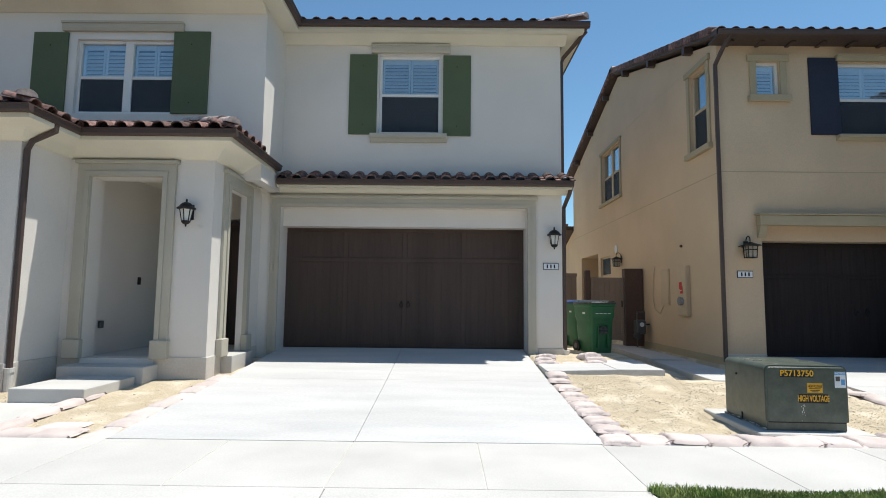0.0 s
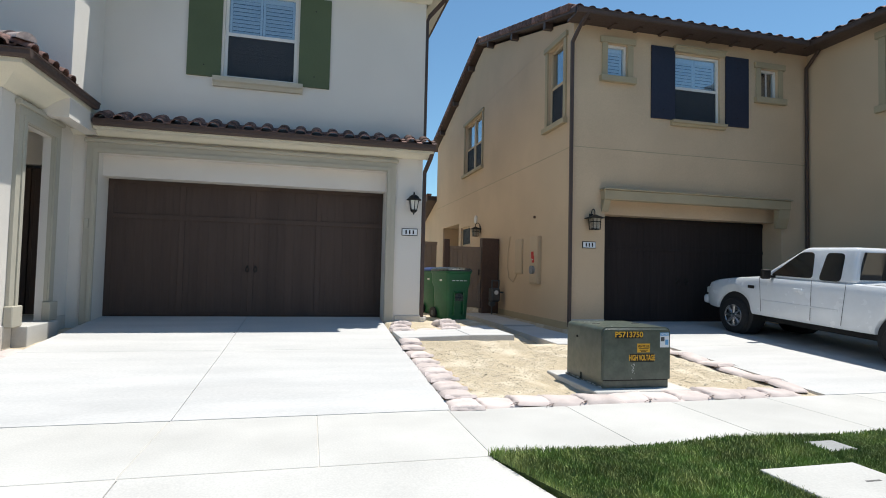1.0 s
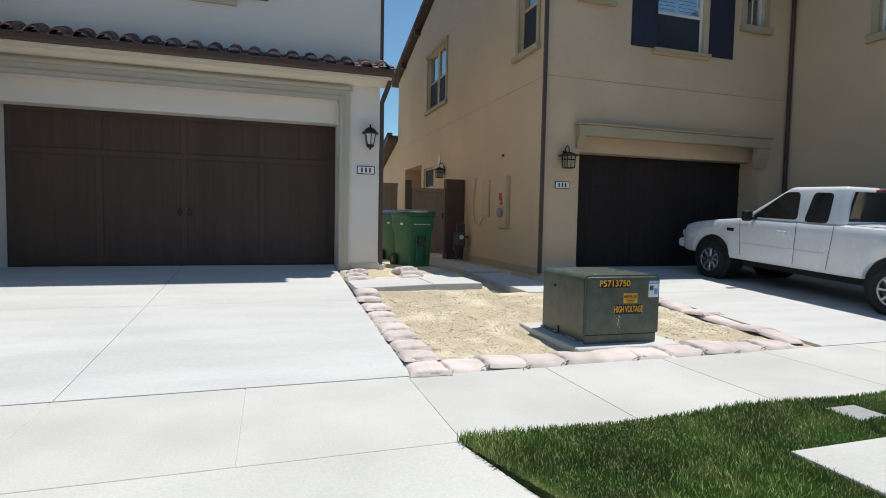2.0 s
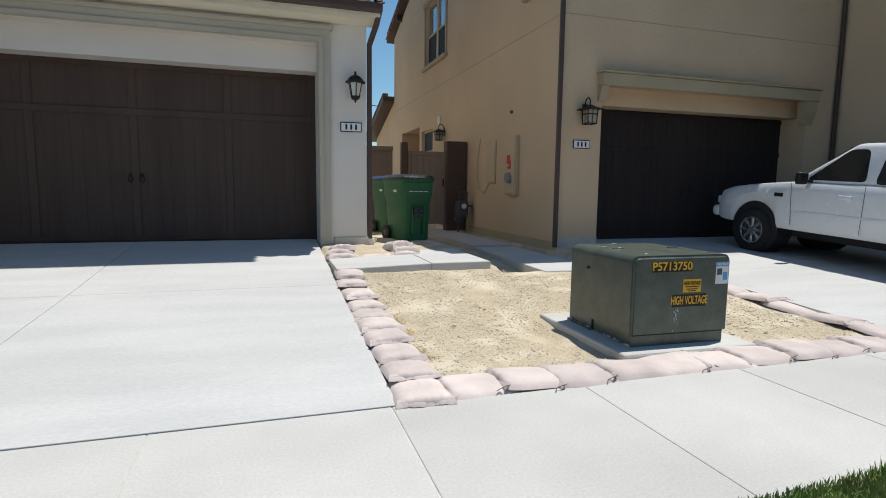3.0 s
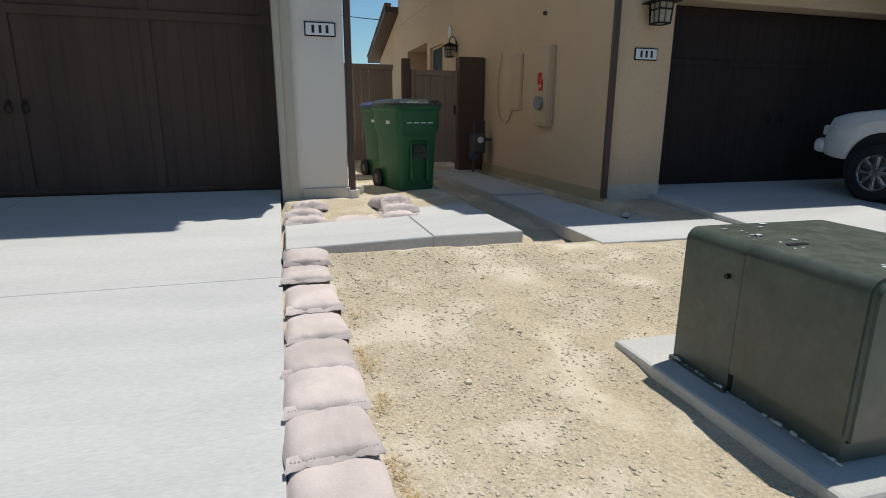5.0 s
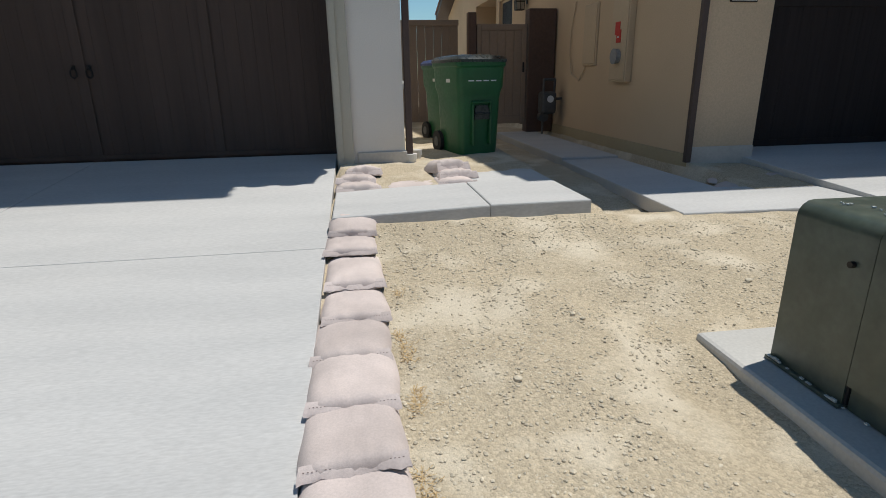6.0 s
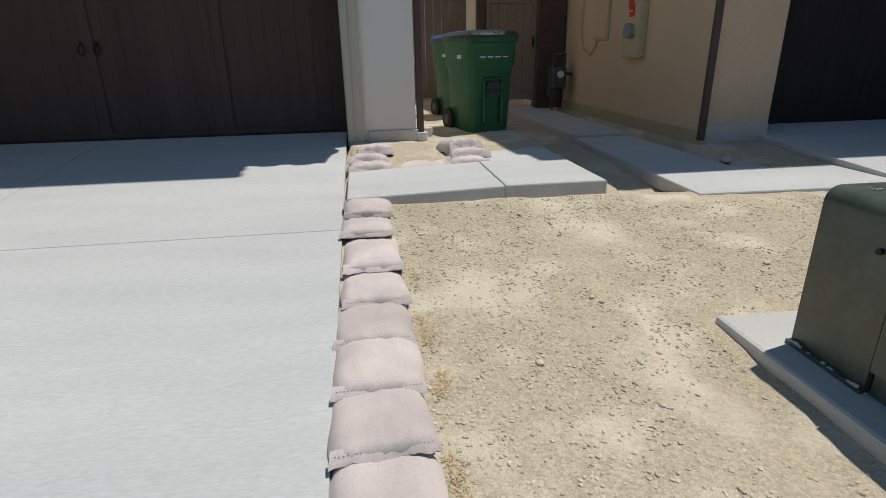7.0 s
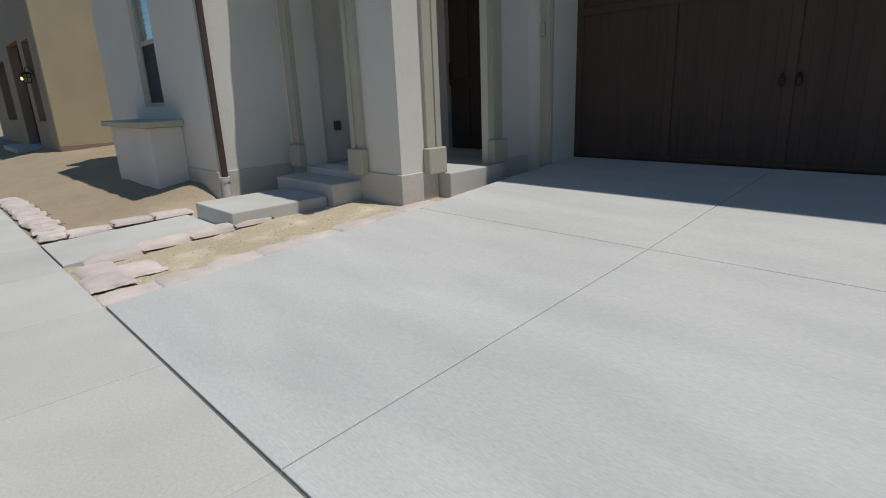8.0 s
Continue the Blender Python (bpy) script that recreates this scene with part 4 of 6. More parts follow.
# lintel beam and corbels over the garage opening
part("lintel", boxed(5.96, 10.66, YB - 0.17, YB - 0.001, 2.90, 3.10, 0.012), "tantrim", tan)
part("lintel_cap", boxed(5.93, 10.69, YB - 0.20, YB - 0.001, 3.102, 3.135, 0.008), "tantrim", tan)
for x in (10.34, ):
    bm = prism(bmesh.new(), [(YB, 2.48), (YB - 0.05, 2.48), (YB - 0.09, 2.60), (YB - 0.13, 2.70), (YB - 0.15, 2.896), (YB, 2.896)], x, x + 0.3, "x")
    part("corbel", bm, "tantrim", tan)
bm = prism(bmesh.new(), [(YB, 2.66), (YB - 0.04, 2.66), (YB - 0.08, 2.75), (YB - 0.14, 2.896), (YB, 2.896)], 5.97, 6.12, "x")
part("corbel", bm, "tantrim", tan)
window(tan, "x", YB, 7.72, 8.9, 4.74, 6.24, 1)
window(tan, "x", YB, 6.08, 6.56, 5.54, 6.25, 1, sash="single")
window(tan, "x", YB, 9.98, 10.46, 5.46, 6.14, 1, sash="single", louver=False, bars=1)
window(tan, "y", XB, 10.56, 11.36, 4.66, 6.42, 1, louver=False, vinyl="panel")
window(tan, "y", XB, 16.25, 18.2, 4.72, 6.45, 1, sash="twin", louver=False, vinyl="panel")
window(tan, "y", XB, 17.4, 18.55, 2.25, 2.90, 1, sash="single", louver=False, vinyl="panel", bars=1)
# screen sheet added only to darken this pane, which mirrors bright sky
part("insect_screen", boxed(XB + 0.072, XB + 0.075, 17.455, 18.495, 2.305, 2.845), "screen", tan, "grey insect screen")
window(tan, "y", XWG, 7.0, 8.35, 4.9, 6.3, 1, louver=False)
shutter(tan, 7.13, 7.72, YB, 4.74, 6.33, "navy")
shutter(tan, 9.02, 9.64, YB, 4.72, 6.31, "navy")
head(tan, 7.68, 8.98, YB, 6.26, 0.12, "tantrim")
sill(tan, 7.62, 9.0, YB, 4.62, 0.11, "tantrim")


def surround(parent, axis, face, out, u0, u1, z0, z1, w=0.11, sill_out=0.06):
    def bx(a0, a1, b0, b1, c0, c1):
        b0, b1 = sorted((face + out * b0, face + out * b1))
        return boxed(a0, a1, b0, b1, c0, c1, 0.006) if axis == "x" else boxed(b0, b1, a0, a1, c0, c1, 0.006)
    part("trim_leg", bx(u0 - w, u0, 0, 0.035, z0, z1), "tantrim", parent)
    part("trim_leg", bx(u1, u1 + w, 0, 0.035, z0, z1), "tantrim", parent)
    part("window_head", bx(u0 - w - 0.05, u1 + w + 0.05, 0, 0.06, z1, z1 + w), "tantrim", parent)
    part("window_sill", bx(u0 - w - 0.05, u1 + w + 0.05, 0, 0.04 + sill_out, z0 - w, z0), "tantrim", parent)


surround(tan, "x", YB, -1, 6.08, 6.56, 5.54, 6.25, 0.13)
surround(tan, "x", YB, -1, 9.98, 10.46, 5.46, 6.14, 0.13)
surround(tan, "y", XB, -1, 10.56, 11.36, 4.66, 6.42, 0.12)
surround(tan, "y", XB, -1, 16.25, 18.2, 4.72, 6.45, 0.1)
surround(tan, "y", XWG, -1, 7.0, 8.35, 4.9, 6.3, 0.14)
ZB, SB = 6.66, 0.305
part("soffit", boxed(XB - 0.15, XWG - 0.4, YB - 0.45, YB, 6.58, 6.62), "brown", tan)
part("soffit", boxed(XWG - 0.4, XWG, 4.6, YB, 6.58, 6.62), "brown", tan)
for i in range(12):
    x = XB + 0.2 + i * 0.61
    if x < XWG - 0.4:
        part("rafter_tail", boxed(x - 0.04, x + 0.04, YB - 0.27, YB - 0.001, 6.545, 6.578, 0.006), "brown", tan)
gutter(tan, (XB - 0.2, YB - 0.45, 6.56), (XWG - 0.5, YB - 0.45, 6.56), (0, -1, 0))
gutter(tan, (XWG - 0.4, 4.6, 6.56), (XWG - 0.4, YB - 0.35, 6.56), (-1, 0, 0))
downspout(tan, [(XB + 0.05, YB - 0.5, 6.56), (XB - 0.02, YB - 0.35, 6.40), (XB - 0.05, YB - 0.05, 6.15), (XB - 0.05, YB - 0.05, 0.28)])
downspout(tan, [(XWG - 0.1, YB - 0.4, 6.56), (XWG - 0.08, YB - 0.06, 6.25), (XWG - 0.08, YB - 0.06, 0.4)])
troof = new("roof")
troof.parent = tan
ro, re = XB - 0.2, YB - 0.5
top = ZB + SB * (16.3 - re)
sheet("roof_deck", "brown", troof, [(ro, re, ZB), (XWG - 0.4, re, ZB), (XWG - 0.4, 16.3, top), (ro, 16.3, top)], 0.09)
sheet("roof_deck", "brown", troof, [(ro, 16.3, top), (22.2, 16.3, top), (22.2, 22.95, ZB), (ro, 22.95, ZB)], 0.09)
sheet("roof_deck", "brown", troof, [(XWG - 0.45, 4.6, ZB), (16.6, 10.3, ZB + SB * 6.0), (16.6, 16.3, top), (XWG - 0.45, re, ZB)], 0.06)
sheet("roof_deck", "brown", troof, [(XWG - 0.45, re, ZB), (16.6, 16.3, top), (XWG - 0.45, 16.3, top)], 0.06)
sheet("roof_deck", "brown", troof, [(XWG - 0.45, 4.6, ZB), (22.2, 4.6, ZB), (16.6, 10.3, ZB + SB * 6.0)], 0.06)
sheet("roof_deck", "brown", troof, [(22.2, 4.6, ZB), (22.2, 16.3, ZB), (16.6, 16.3, top), (16.6, 10.3, ZB + SB * 6.0)], 0.06)
upb = Vector((0, 1, SB)).normalized()
lay_tiles(troof, (ro, re + 0.06, ZB - 0.02), (1, 0, 0), upb, lambda x, y: y < re + 0.8, XWG - 0.4 - ro, 0.8)
lay_tiles(troof, (ro, re - 0.03, ZB + 0.01), (1, 0, 0), upb, lambda x, y: re + 0.8 <= y < 16.3, XWG - 0.4 - ro, 7, False)
lay_tiles(troof, (22.0, 22.95, ZB + 0.01), (-1, 0, 0), Vector((0, -1, SB)).normalized(), lambda x, y: y > 16.35 and x > ro, 17, 7, False)
lay_tiles(troof, (XWG - 0.43, re + 0.3, ZB - 0.03), (0, -1, 0), Vector((1, 0, SB)).normalized(), lambda x, y: x < 12.6 and y > 4.6 + (x - XWG), 6, 1.8)
lay_caps(troof, (ro, 16.3, top + 0.03), (XWG, 16.3, top + 0.03))
# rake tiles along the gable edge
for s in range(17):
    for sgn in (-1, 1):
        y = 16.3 + sgn * (0.1 + s * 0.38)
        z = top - SB * abs(y - 16.3)
        bm = bmesh.new()
        box(bm, ro - 0.05, ro + 0.14, -0.20, 0.20, -0.10, 0.05, 0.012)
        bmesh.ops.rotate(bm, verts=bm.verts[:], cent=(0, 0, 0), matrix=Matrix.Rotation(-sgn * math.atan(SB) + 0.03 * sgn, 3, "X"))
        bmesh.ops.translate(bm, verts=bm.verts[:], vec=(0, y, z + 0.06))
        part("rake_tile", bm, "tile", troof)
for y in (11.2, 13.3, 15.3, 17.3, 19.3, 21.3):
    z = top - SB * abs(y - 16.3)
    part("outlooker_beam", boxed(ro, XB, y - 0.06, y + 0.06, z - 0.26, z - 0.1, 0.006), "brown", troof)
part("control_joint", boxed(XB + 0.02, XWG - 0.01, YB - 0.004, YB + 0.002, 3.98, 3.995), "tantrim", tan)
part("control_joint", boxed(XB - 0.004, XB + 0.002, YB + 0.02, 22.4, 3.98, 3.995), "tantrim", tan)
part("hose", path_rod(bmesh.new(), [(XB - 0.02, 13.6, 2.3), (XB - 0.03, 13.72, 1.9), (XB - 0.03, 13.74, 1.5), (XB - 0.03, 13.62, 1.2), (XB - 0.03, 13.3, 1.1), (XB - 0.02, 13.1, 1.3)], 0.01, 6), "panel", tan)
# recessed side entry
part("alcove_side", boxed(XB + 0.2, XB + 3.4, 18.65, 18.85, 0.05, 3.3), "tan", tan)
part("alcove_side", boxed(XB + 0.2, XB + 3.4, 21.2, 21.4, 0.05, 3.3), "tan", tan)
part("alcove_back", boxed(XB + 3.4, XB + 3.5, 18.65, 21.4, 0.05, 3.3), "tan", tan)
part("alcove_ceiling", boxed(XB + 0.2, XB + 3.4, 18.85, 21.2, 3.08, 3.2), "tan", tan)
part("alcove_floor", boxed(XB + 0.01, XB + 3.4, 18.86, 21.19, 0.05, 0.335), "walkcon", tan)
# low rear wing behind the gate, its roof falling away from the street
part("wing_wall", prism(bmesh.new(), [(22.5, 0.05), (26.0, 0.05), (26.0, 3.28), (22.5, 4.36)], XB, XB + 0.2, "x"), "tan", tan)
wall("wall", "tan", tan, "x", XB + 0.2, 12, 0.05, 3.28, 25.8, 26.0)
wing = new("wing_roof")
wing.parent = tan
sheet("roof_deck", "brown", wing, [(XB - 0.42, 22.5, 4.56), (12, 22.5, 4.56), (12, 26.4, 3.36), (XB - 0.42, 26.4, 3.36)], 0.17)
for k in range(11):
    y = 22.62 + 0.36 * k
    bm = boxed(-0.09, 0.12, -0.19, 0.19, -0.03, 0.05, 0.012)
    bmesh.ops.rotate(bm, verts=bm.verts[:], cent=(0, 0, 0), matrix=Matrix.Rotation(-math.atan(0.308) + 0.05, 3, "X"))
    bmesh.ops.translate(bm, verts=bm.verts[:], vec=(XB - 0.36, y, 4.60 - 0.308 * (y - 22.5)))
    part("rake_tile", bm, "tile", wing)
cable = thing("service_cable", "thin dark overhead cable rising from the rear roof", "cable", (XB - 0.2, 24.2, 4.02))
part("wire", path_rod(bmesh.new(), [(0, 0, 0), (0, 0, 0.4), (-0.28, 3.1, 0.93), (-1.5, 17.0, 3.4), (-3.1, 35.8, 6.9)], 0.016, 6), "rubber", cable)


# ---- lawn, pebbles, covers ----
def make_grass():
    rng = np.random.default_rng(7)
    n = 130000
    x = rng.uniform(1.4, 9.0, n)
    x = 1.4 + (x - 1.4) * rng.uniform(0.35, 1.0, n)
    y = rng.uniform(1.9, 3.775, n)
    keep = (x > 1.40 + (3.758 - y) * 0.33) & ~((x > 3.12) & (x < 3.9) & (y > 2.45) & (y < 3.09)) & ~((x > 4.0) & (x < 4.32) & (y > 3.36) & (y < 3.62))
    x, y = x[keep], y[keep]
    n = len(x)
    h = rng.uniform(0.028, 0.065, n) * (0.8 + 0.4 * np.sin(x * 3.1) * np.cos(y * 4.3))
    a = rng.uniform(0, 2 * np.pi, n)
    lean = rng.uniform(0.0, 0.6, n) * h
    b = rng.uniform(0, 2 * np.pi, n)
    w = rng.uniform(0.0022, 0.004, n)
    dx, dy = np.cos(a) * w, np.sin(a) * w
    lx, ly = np.cos(b) * lean, np.sin(b) * lean
    v = np.zeros((n, 5, 3))
    v[:, 0] = np.stack([x - dx, y - dy, np.full(n, 0.0)], 1)
    v[:, 1] = np.stack([x + dx, y + dy, np.full(n, 0.0)], 1)
    v[:, 2] = np.stack([x - dx * 0.8 + lx * 0.35, y - dy * 0.8 + ly * 0.35, h * 0.6], 1)
    v[:, 3] = np.stack([x + dx * 0.8 + lx * 0.35, y + dy * 0.8 + ly * 0.35, h * 0.6], 1)
    v[:, 4] = np.stack([x + lx, y + ly, h], 1)
    i = np.arange(n)[:, None] * 5
    quads = (i + np.array([[0, 1, 3, 2]])).tolist()
    tris = (i + np.array([[2, 3, 4]])).tolist()
    ob = raw("lawn_grass", v.reshape(-1, 3).tolist(), quads + tris, "grass")
    return tagged(ob, "short dense green parkway lawn beside the pavement", "grass", kind="stuff")


make_grass()


def make_pebbles():
    """Grit, gravel and a few larger stones over the two bare yards."""
    rng = random.Random(3)
    ico = bmesh.new()
    bmesh.ops.create_icosphere(ico, subdivisions=1, radius=1)
    ico_v, ico_f = np.array([v.co[:] for v in ico.verts]), np.array([[v.index for v in f.verts] for f in ico.faces])
    ico.free()
    oct_v = np.array([(1, 0, 0), (0, 1, 0), (-1, 0, 0), (0, -1, 0), (0, 0, 1), (0, 0, -1)], float)
    oct_f = np.array([(0, 1, 4), (1, 2, 4), (2, 3, 4), (3, 0, 4), (1, 0, 5), (2, 1, 5), (3, 2, 5), (0, 3, 5)])
    vs, fs, count = [], [], 0
    for k in range(78000):
        if k % 9 == 8:
            x, y = rng.uniform(-6.0, -3.5), rng.uniform(5.2, 8.6)
            if -5.95 < x < -4.88 and y < 6.6:
                continue
        else:
            x, y = rng.uniform(1.78, 5.6), rng.uniform(5.4, 8.22)
        if 3.14 < x < 4.42 and 5.45 < y < 6.78:
            continue
        if noise.noise((x * 1.9, y * 1.9, 9)) + 0.35 * noise.noise((x * 5, y * 5, 2)) < rng.uniform(-0.7, 0.15):
            continue
        big = k % 1400 == 0
        r = rng.uniform(0.013, 0.024) if big else 0.0014 + 0.0078 * rng.random() ** 4.5
        base_v, base_f = (ico_v, ico_f) if r > 0.006 else (oct_v, oct_f)
        a = rng.uniform(0, 6.28)
        size = np.array([rng.uniform(0.8, 1.5), rng.uniform(0.7, 1.1), rng.uniform(0.45, 0.8)]) * r
        v = base_v * size * np.array([rng.uniform(0.85, 1.12) for _ in base_v])[:, None]
        c, d = math.cos(a), math.sin(a)
        v = np.stack([v[:, 0] * c - v[:, 1] * d + x, v[:, 0] * d + v[:, 1] * c + y, v[:, 2] + soil_z(x, y) + r * 0.15], 1)
        vs.append(v)
        fs += (base_f + count).tolist()
        count += len(v)
    ob = raw("pebbles", np.concatenate(vs).tolist(), fs, "stone")
    return tagged(ob, "scattered small pale pebbles and clods on the soil", "pebbles", kind="stuff")


def make_straw():
    rng = random.Random(21)
    vs, fs = [], []
    for k in range(1000):
        y = rng.uniform(5.35, 7.6)
        if noise.noise((y * 2.3, 4.0, 0)) < 0.05:
            continue
        x = 1.835 + abs(rng.gauss(0, 0.03)) + 0.02 * math.sin(y * 7)
        z, a, ln_, up = soil_z(x, y), rng.uniform(0, 6.28), rng.uniform(0.012, 0.035), rng.uniform(0.004, 0.016)
        dx, dy = math.cos(a) * ln_, math.sin(a) * ln_
        px, py = -math.sin(a) * 0.0012, math.cos(a) * 0.0012
        o = len(vs)
        vs += [(x - px, y - py, z), (x + px, y + py, z), (x + dx + px, y + dy + py, z + up), (x + dx - px, y + dy - py, z + up)]
        fs.append((o, o + 1, o + 2, o + 3))
    ob = raw("dry_straw", vs, fs, "straw")
    return tagged(ob, "short dry brown straw bits along the sandbag edge", "straw", kind="stuff")


make_straw()
make_pebbles()
cover = thing("meter_box_lid", "large pale concrete utility box lid set in the lawn", "utility lid", (3.5, 2.77, 0.0))
part("lid", boxed(-0.40, 0.40, -0.33, 0.33, 0.0, 0.035, 0.012, 2), "walkcon", cover)
part("lift_slot", boxed(0.12, 0.24, 0.0, 0.02, 0.0345, 0.0365), "joint", cover)
cover = thing("valve_box_lid", "small grey concrete valve box lid sunk in the lawn", "utility lid", (4.16, 3.49, 0.0))
part("lid", boxed(-0.15, 0.15, -0.12, 0.12, -0.02, 0.014, 0.008), "greylid", cover)


# ---- sandbags ----
def bag_data(name, vs, fs):
    me = bpy.data.meshes.new(name)
    me.from_pydata(vs, [], fs)
    me.materials.append(M["bag"])
    me.polygons.foreach_set("use_smooth", [True] * len(me.polygons))
    return me


def bag_mesh(seed, length=0.47, width=0.37, high=0.085):
    """A flat filled cloth bag lying along y, its sewn end with a frill at -y."""
    nu, nw = 30, 20
    vs, fs = [], []
    for i in range(nu + 1):
        u = math.sin((-1 + 2 * i / nu) * math.pi / 2)
        for j in range(nw + 1):
            w = -1 + 2 * j / nw
            pinch = 1 - 0.09 * abs(u) ** 5 - 0.03 * math.sin(u * 3 + seed)
            bulge = 1 + 0.05 * (1 - w * w) * (1 if u > 0 else 0.6)
            x = w * width / 2 * pinch
            y = u * length / 2 * bulge * (1 - 0.04 * abs(w) ** 4)
            full = max(0.0, 1 - abs(u) ** (3.6 if u > 0 else 22.0)) ** 0.55 * max(0.0, 1 - abs(w) ** 3.4) ** 0.55
            z = high * full * (0.86 - 0.02 * u + 0.11 * noise.noise((u * 1.3 + seed * 3.1, w * 1.2, seed)))
            end = max(0, abs(u) - 0.55) / 0.45
            z += 0.006 * end * math.sin(w * 11 + seed * 2 + 3 * noise.noise((w * 3, seed, u))) * min(1, full * 4)
            z += 0.007 * noise.noise((u * 2.2 + seed, w * 6, seed * 2)) * min(1, full * 3)
            vs.append((x, y, max(0.0, z)))
    fs += [(i * (nw + 1) + j, i * (nw + 1) + j + 1, (i + 1) * (nw + 1) + j + 1, (i + 1) * (nw + 1) + j) for i in range(nu) for j in range(nw)]
    body_mesh = bag_data("sandbag", vs, fs)
    vs, fs, o = [], [], 0
    # the frill: two thin wavy layers past the sewn end
    for layer in (0, 1):
        for k, (dy, up) in enumerate(((0.016, high * 0.62), (-0.008, high * 0.40), (-0.020, high * 0.10))):
            for j in range(nw + 1):
                w = -1 + 2 * j / nw
                wav = math.sin(w * 6 + seed * 5 + layer) * 0.002 + 0.0012 * math.sin(w * 21 + seed)
                vs.append((w * width / 2 * (0.94 + 0.03 * k), -length / 2 * 0.97 + dy + wav * (k + layer), up + wav * k * 0.9 + 0.006 * layer))
        for k in range(2):
            for j in range(nw):
                a = o + layer * 3 * (nw + 1) + k * (nw + 1) + j
                fs.append((a, a + 1, a + nw + 2, a + nw + 1))
    sewn = bag_data("sewn_end", vs, fs)
    # dark stitches across the sewn end
    vs, fs = [], []
    for k in range(24):
        w = -0.86 + 1.72 * k / 23
        x, y = w * width / 2, -length / 2 * 0.97 - 0.004 + 0.0012 * math.sin(w * 21 + seed)
        o = len(vs)
        vs += [(x - 0.0030, y - 0.0008, high * 0.43 + 0.009), (x + 0.0030, y - 0.0008, high * 0.43 + 0.009), (x + 0.0030, y + 0.0008, high * 0.45 + 0.009), (x - 0.0030, y + 0.0008, high * 0.45 + 0.009)]
        fs.append((o, o + 1, o + 2, o + 3))
    stitch = bag_data("stitching", vs, fs)
    stitch.materials[0] = M["bagdark"]
    # a loose end of dark tie cord
    cord = path_rod(bmesh.new(), [(width * 0.46, -length * 0.46, high * 0.45), (width * 0.50, -length * 0.52, high * 0.3 + 0.02), (width * 0.47, -length * 0.60, high * 0.2), (width * (0.52 + 0.03 * (seed % 3)), -length * 0.66, 0.01)], 0.0035, 5)
    tie = bpy.data.meshes.new("tie_cord")
    cord.to_mesh(tie)
    cord.free()
    tie.materials.append(M["bagdark"])
    return body_mesh, sewn, stitch, tie


BAGS = [bag_mesh(s, 0.46 + 0.02 * (s % 3), 0.36 + 0.012 * (s % 2), 0.092 + 0.008 * (s % 3)) for s in range(6)]
bag_rng = random.Random(11)


def sandbag(x, y, z, rz, label, group, tilt=0.0, scale=(1, 1, 1), cords=0.0):
    cloth, sewn, stitch, tie = BAGS[bag_rng.randrange(6)]
    ob = new("sandbag", cloth)
    end = new("sewn_end", sewn)
    end.parent = ob
    new("stitching", stitch).parent = end
    if bag_rng.random() < cords:
        cord = new("tie_cord", tie)
        cord.parent = ob
        cord["label"] = "loose dark tie cord"
    ob.matrix_basis = pose(x + bag_rng.uniform(-0.012, 0.012), y, z, tilt, bag_rng.uniform(-2, 2), rz + bag_rng.uniform(-4, 4)) @ Matrix.Diagonal((*scale, 1))
    return tagged(ob, label, "sandbag", group)


LAB = "flat pinkish cloth sandbag laid along the concrete driveway edge"
for hem in (5.35, 5.66, 6.01, 6.32, 6.66, 6.98, 7.36, 7.80, 8.10):
    s = 1.0 if hem < 7.3 else 1.22 if hem < 7.7 else 0.95 if hem < 8 else 0.66
    y = hem + 0.225 * s
    z, tilt = (soil_z(1.7, y) + 0.014, -2.7) if hem < 7.7 else (drive_z(y) - 0.012, -1.5) if hem < 8 else (drive_z(y) + 0.035, 11)
    sandbag(1.632, y, z, 0, LAB, "sandbags along the driveway", tilt, (0.92 if hem < 7.7 else 0.90, s, 0.62))
LAB = "flat pinkish cloth sandbag laid along the pavement edge"
sandbag(1.645, 5.245, soil_z(1.75, 5.3) + 0.010, 0, LAB, "sandbags along the pavement", -1, (0.94, 0.92, 0.66))
for k, x in enumerate((2.02, 2.36, 2.75, 3.14, 3.48, 3.86, 4.24, 4.63, 5.02, 5.41)):
    sandbag(x, 5.235 + 0.012 * math.sin(k * 2.1), soil_z(x, 5.26) + 0.006, 90 if k == 4 else -90, LAB, "sandbags along the pavement", -2.4, (1.0, 1.0, 0.60 + 0.08 * (k % 2)), 0.4)
LAB = "flat pinkish cloth sandbag beside the tan house driveway"
for k in range(8):
    y = 5.42 + 0.4 * k
    sandbag(5.74, y, soil_z(5.7, y) + 0.014, 0 if k % 2 else 180, LAB, "sandbags along the tan house driveway", -4, (0.7, 0.96, 0.56), 0.7)
LAB = "slumped pinkish sandbag piled by the garage pier"
for x, y, z, rz, tilt, s, fat in ((1.69, 9.36, 0.272, 2, -2, 0.90, 0.8), (1.69, 9.54, 0.29, -3, -5, 0.86, 1.0), (1.73, 9.74, 0.325, 10, -6, 0.80, 1.15),
                                  (2.13, 9.30, 0.27, 88, 0, 0.85, 0.6), (2.52, 9.34, 0.29, 2, -2, 0.84, 0.85), (2.54, 9.50, 0.31, 6, -5, 0.84, 1.05), (2.52, 9.69, 0.34, 14, -6, 0.80, 1.25)):
    sandbag(x, y, z, rz, LAB, "sandbags by the garage pier", tilt, (s * (1.15 if abs(rz) < 20 else 1.0), s, fat))
LAB = "pinkish sandbag heaped at the tan house corner"
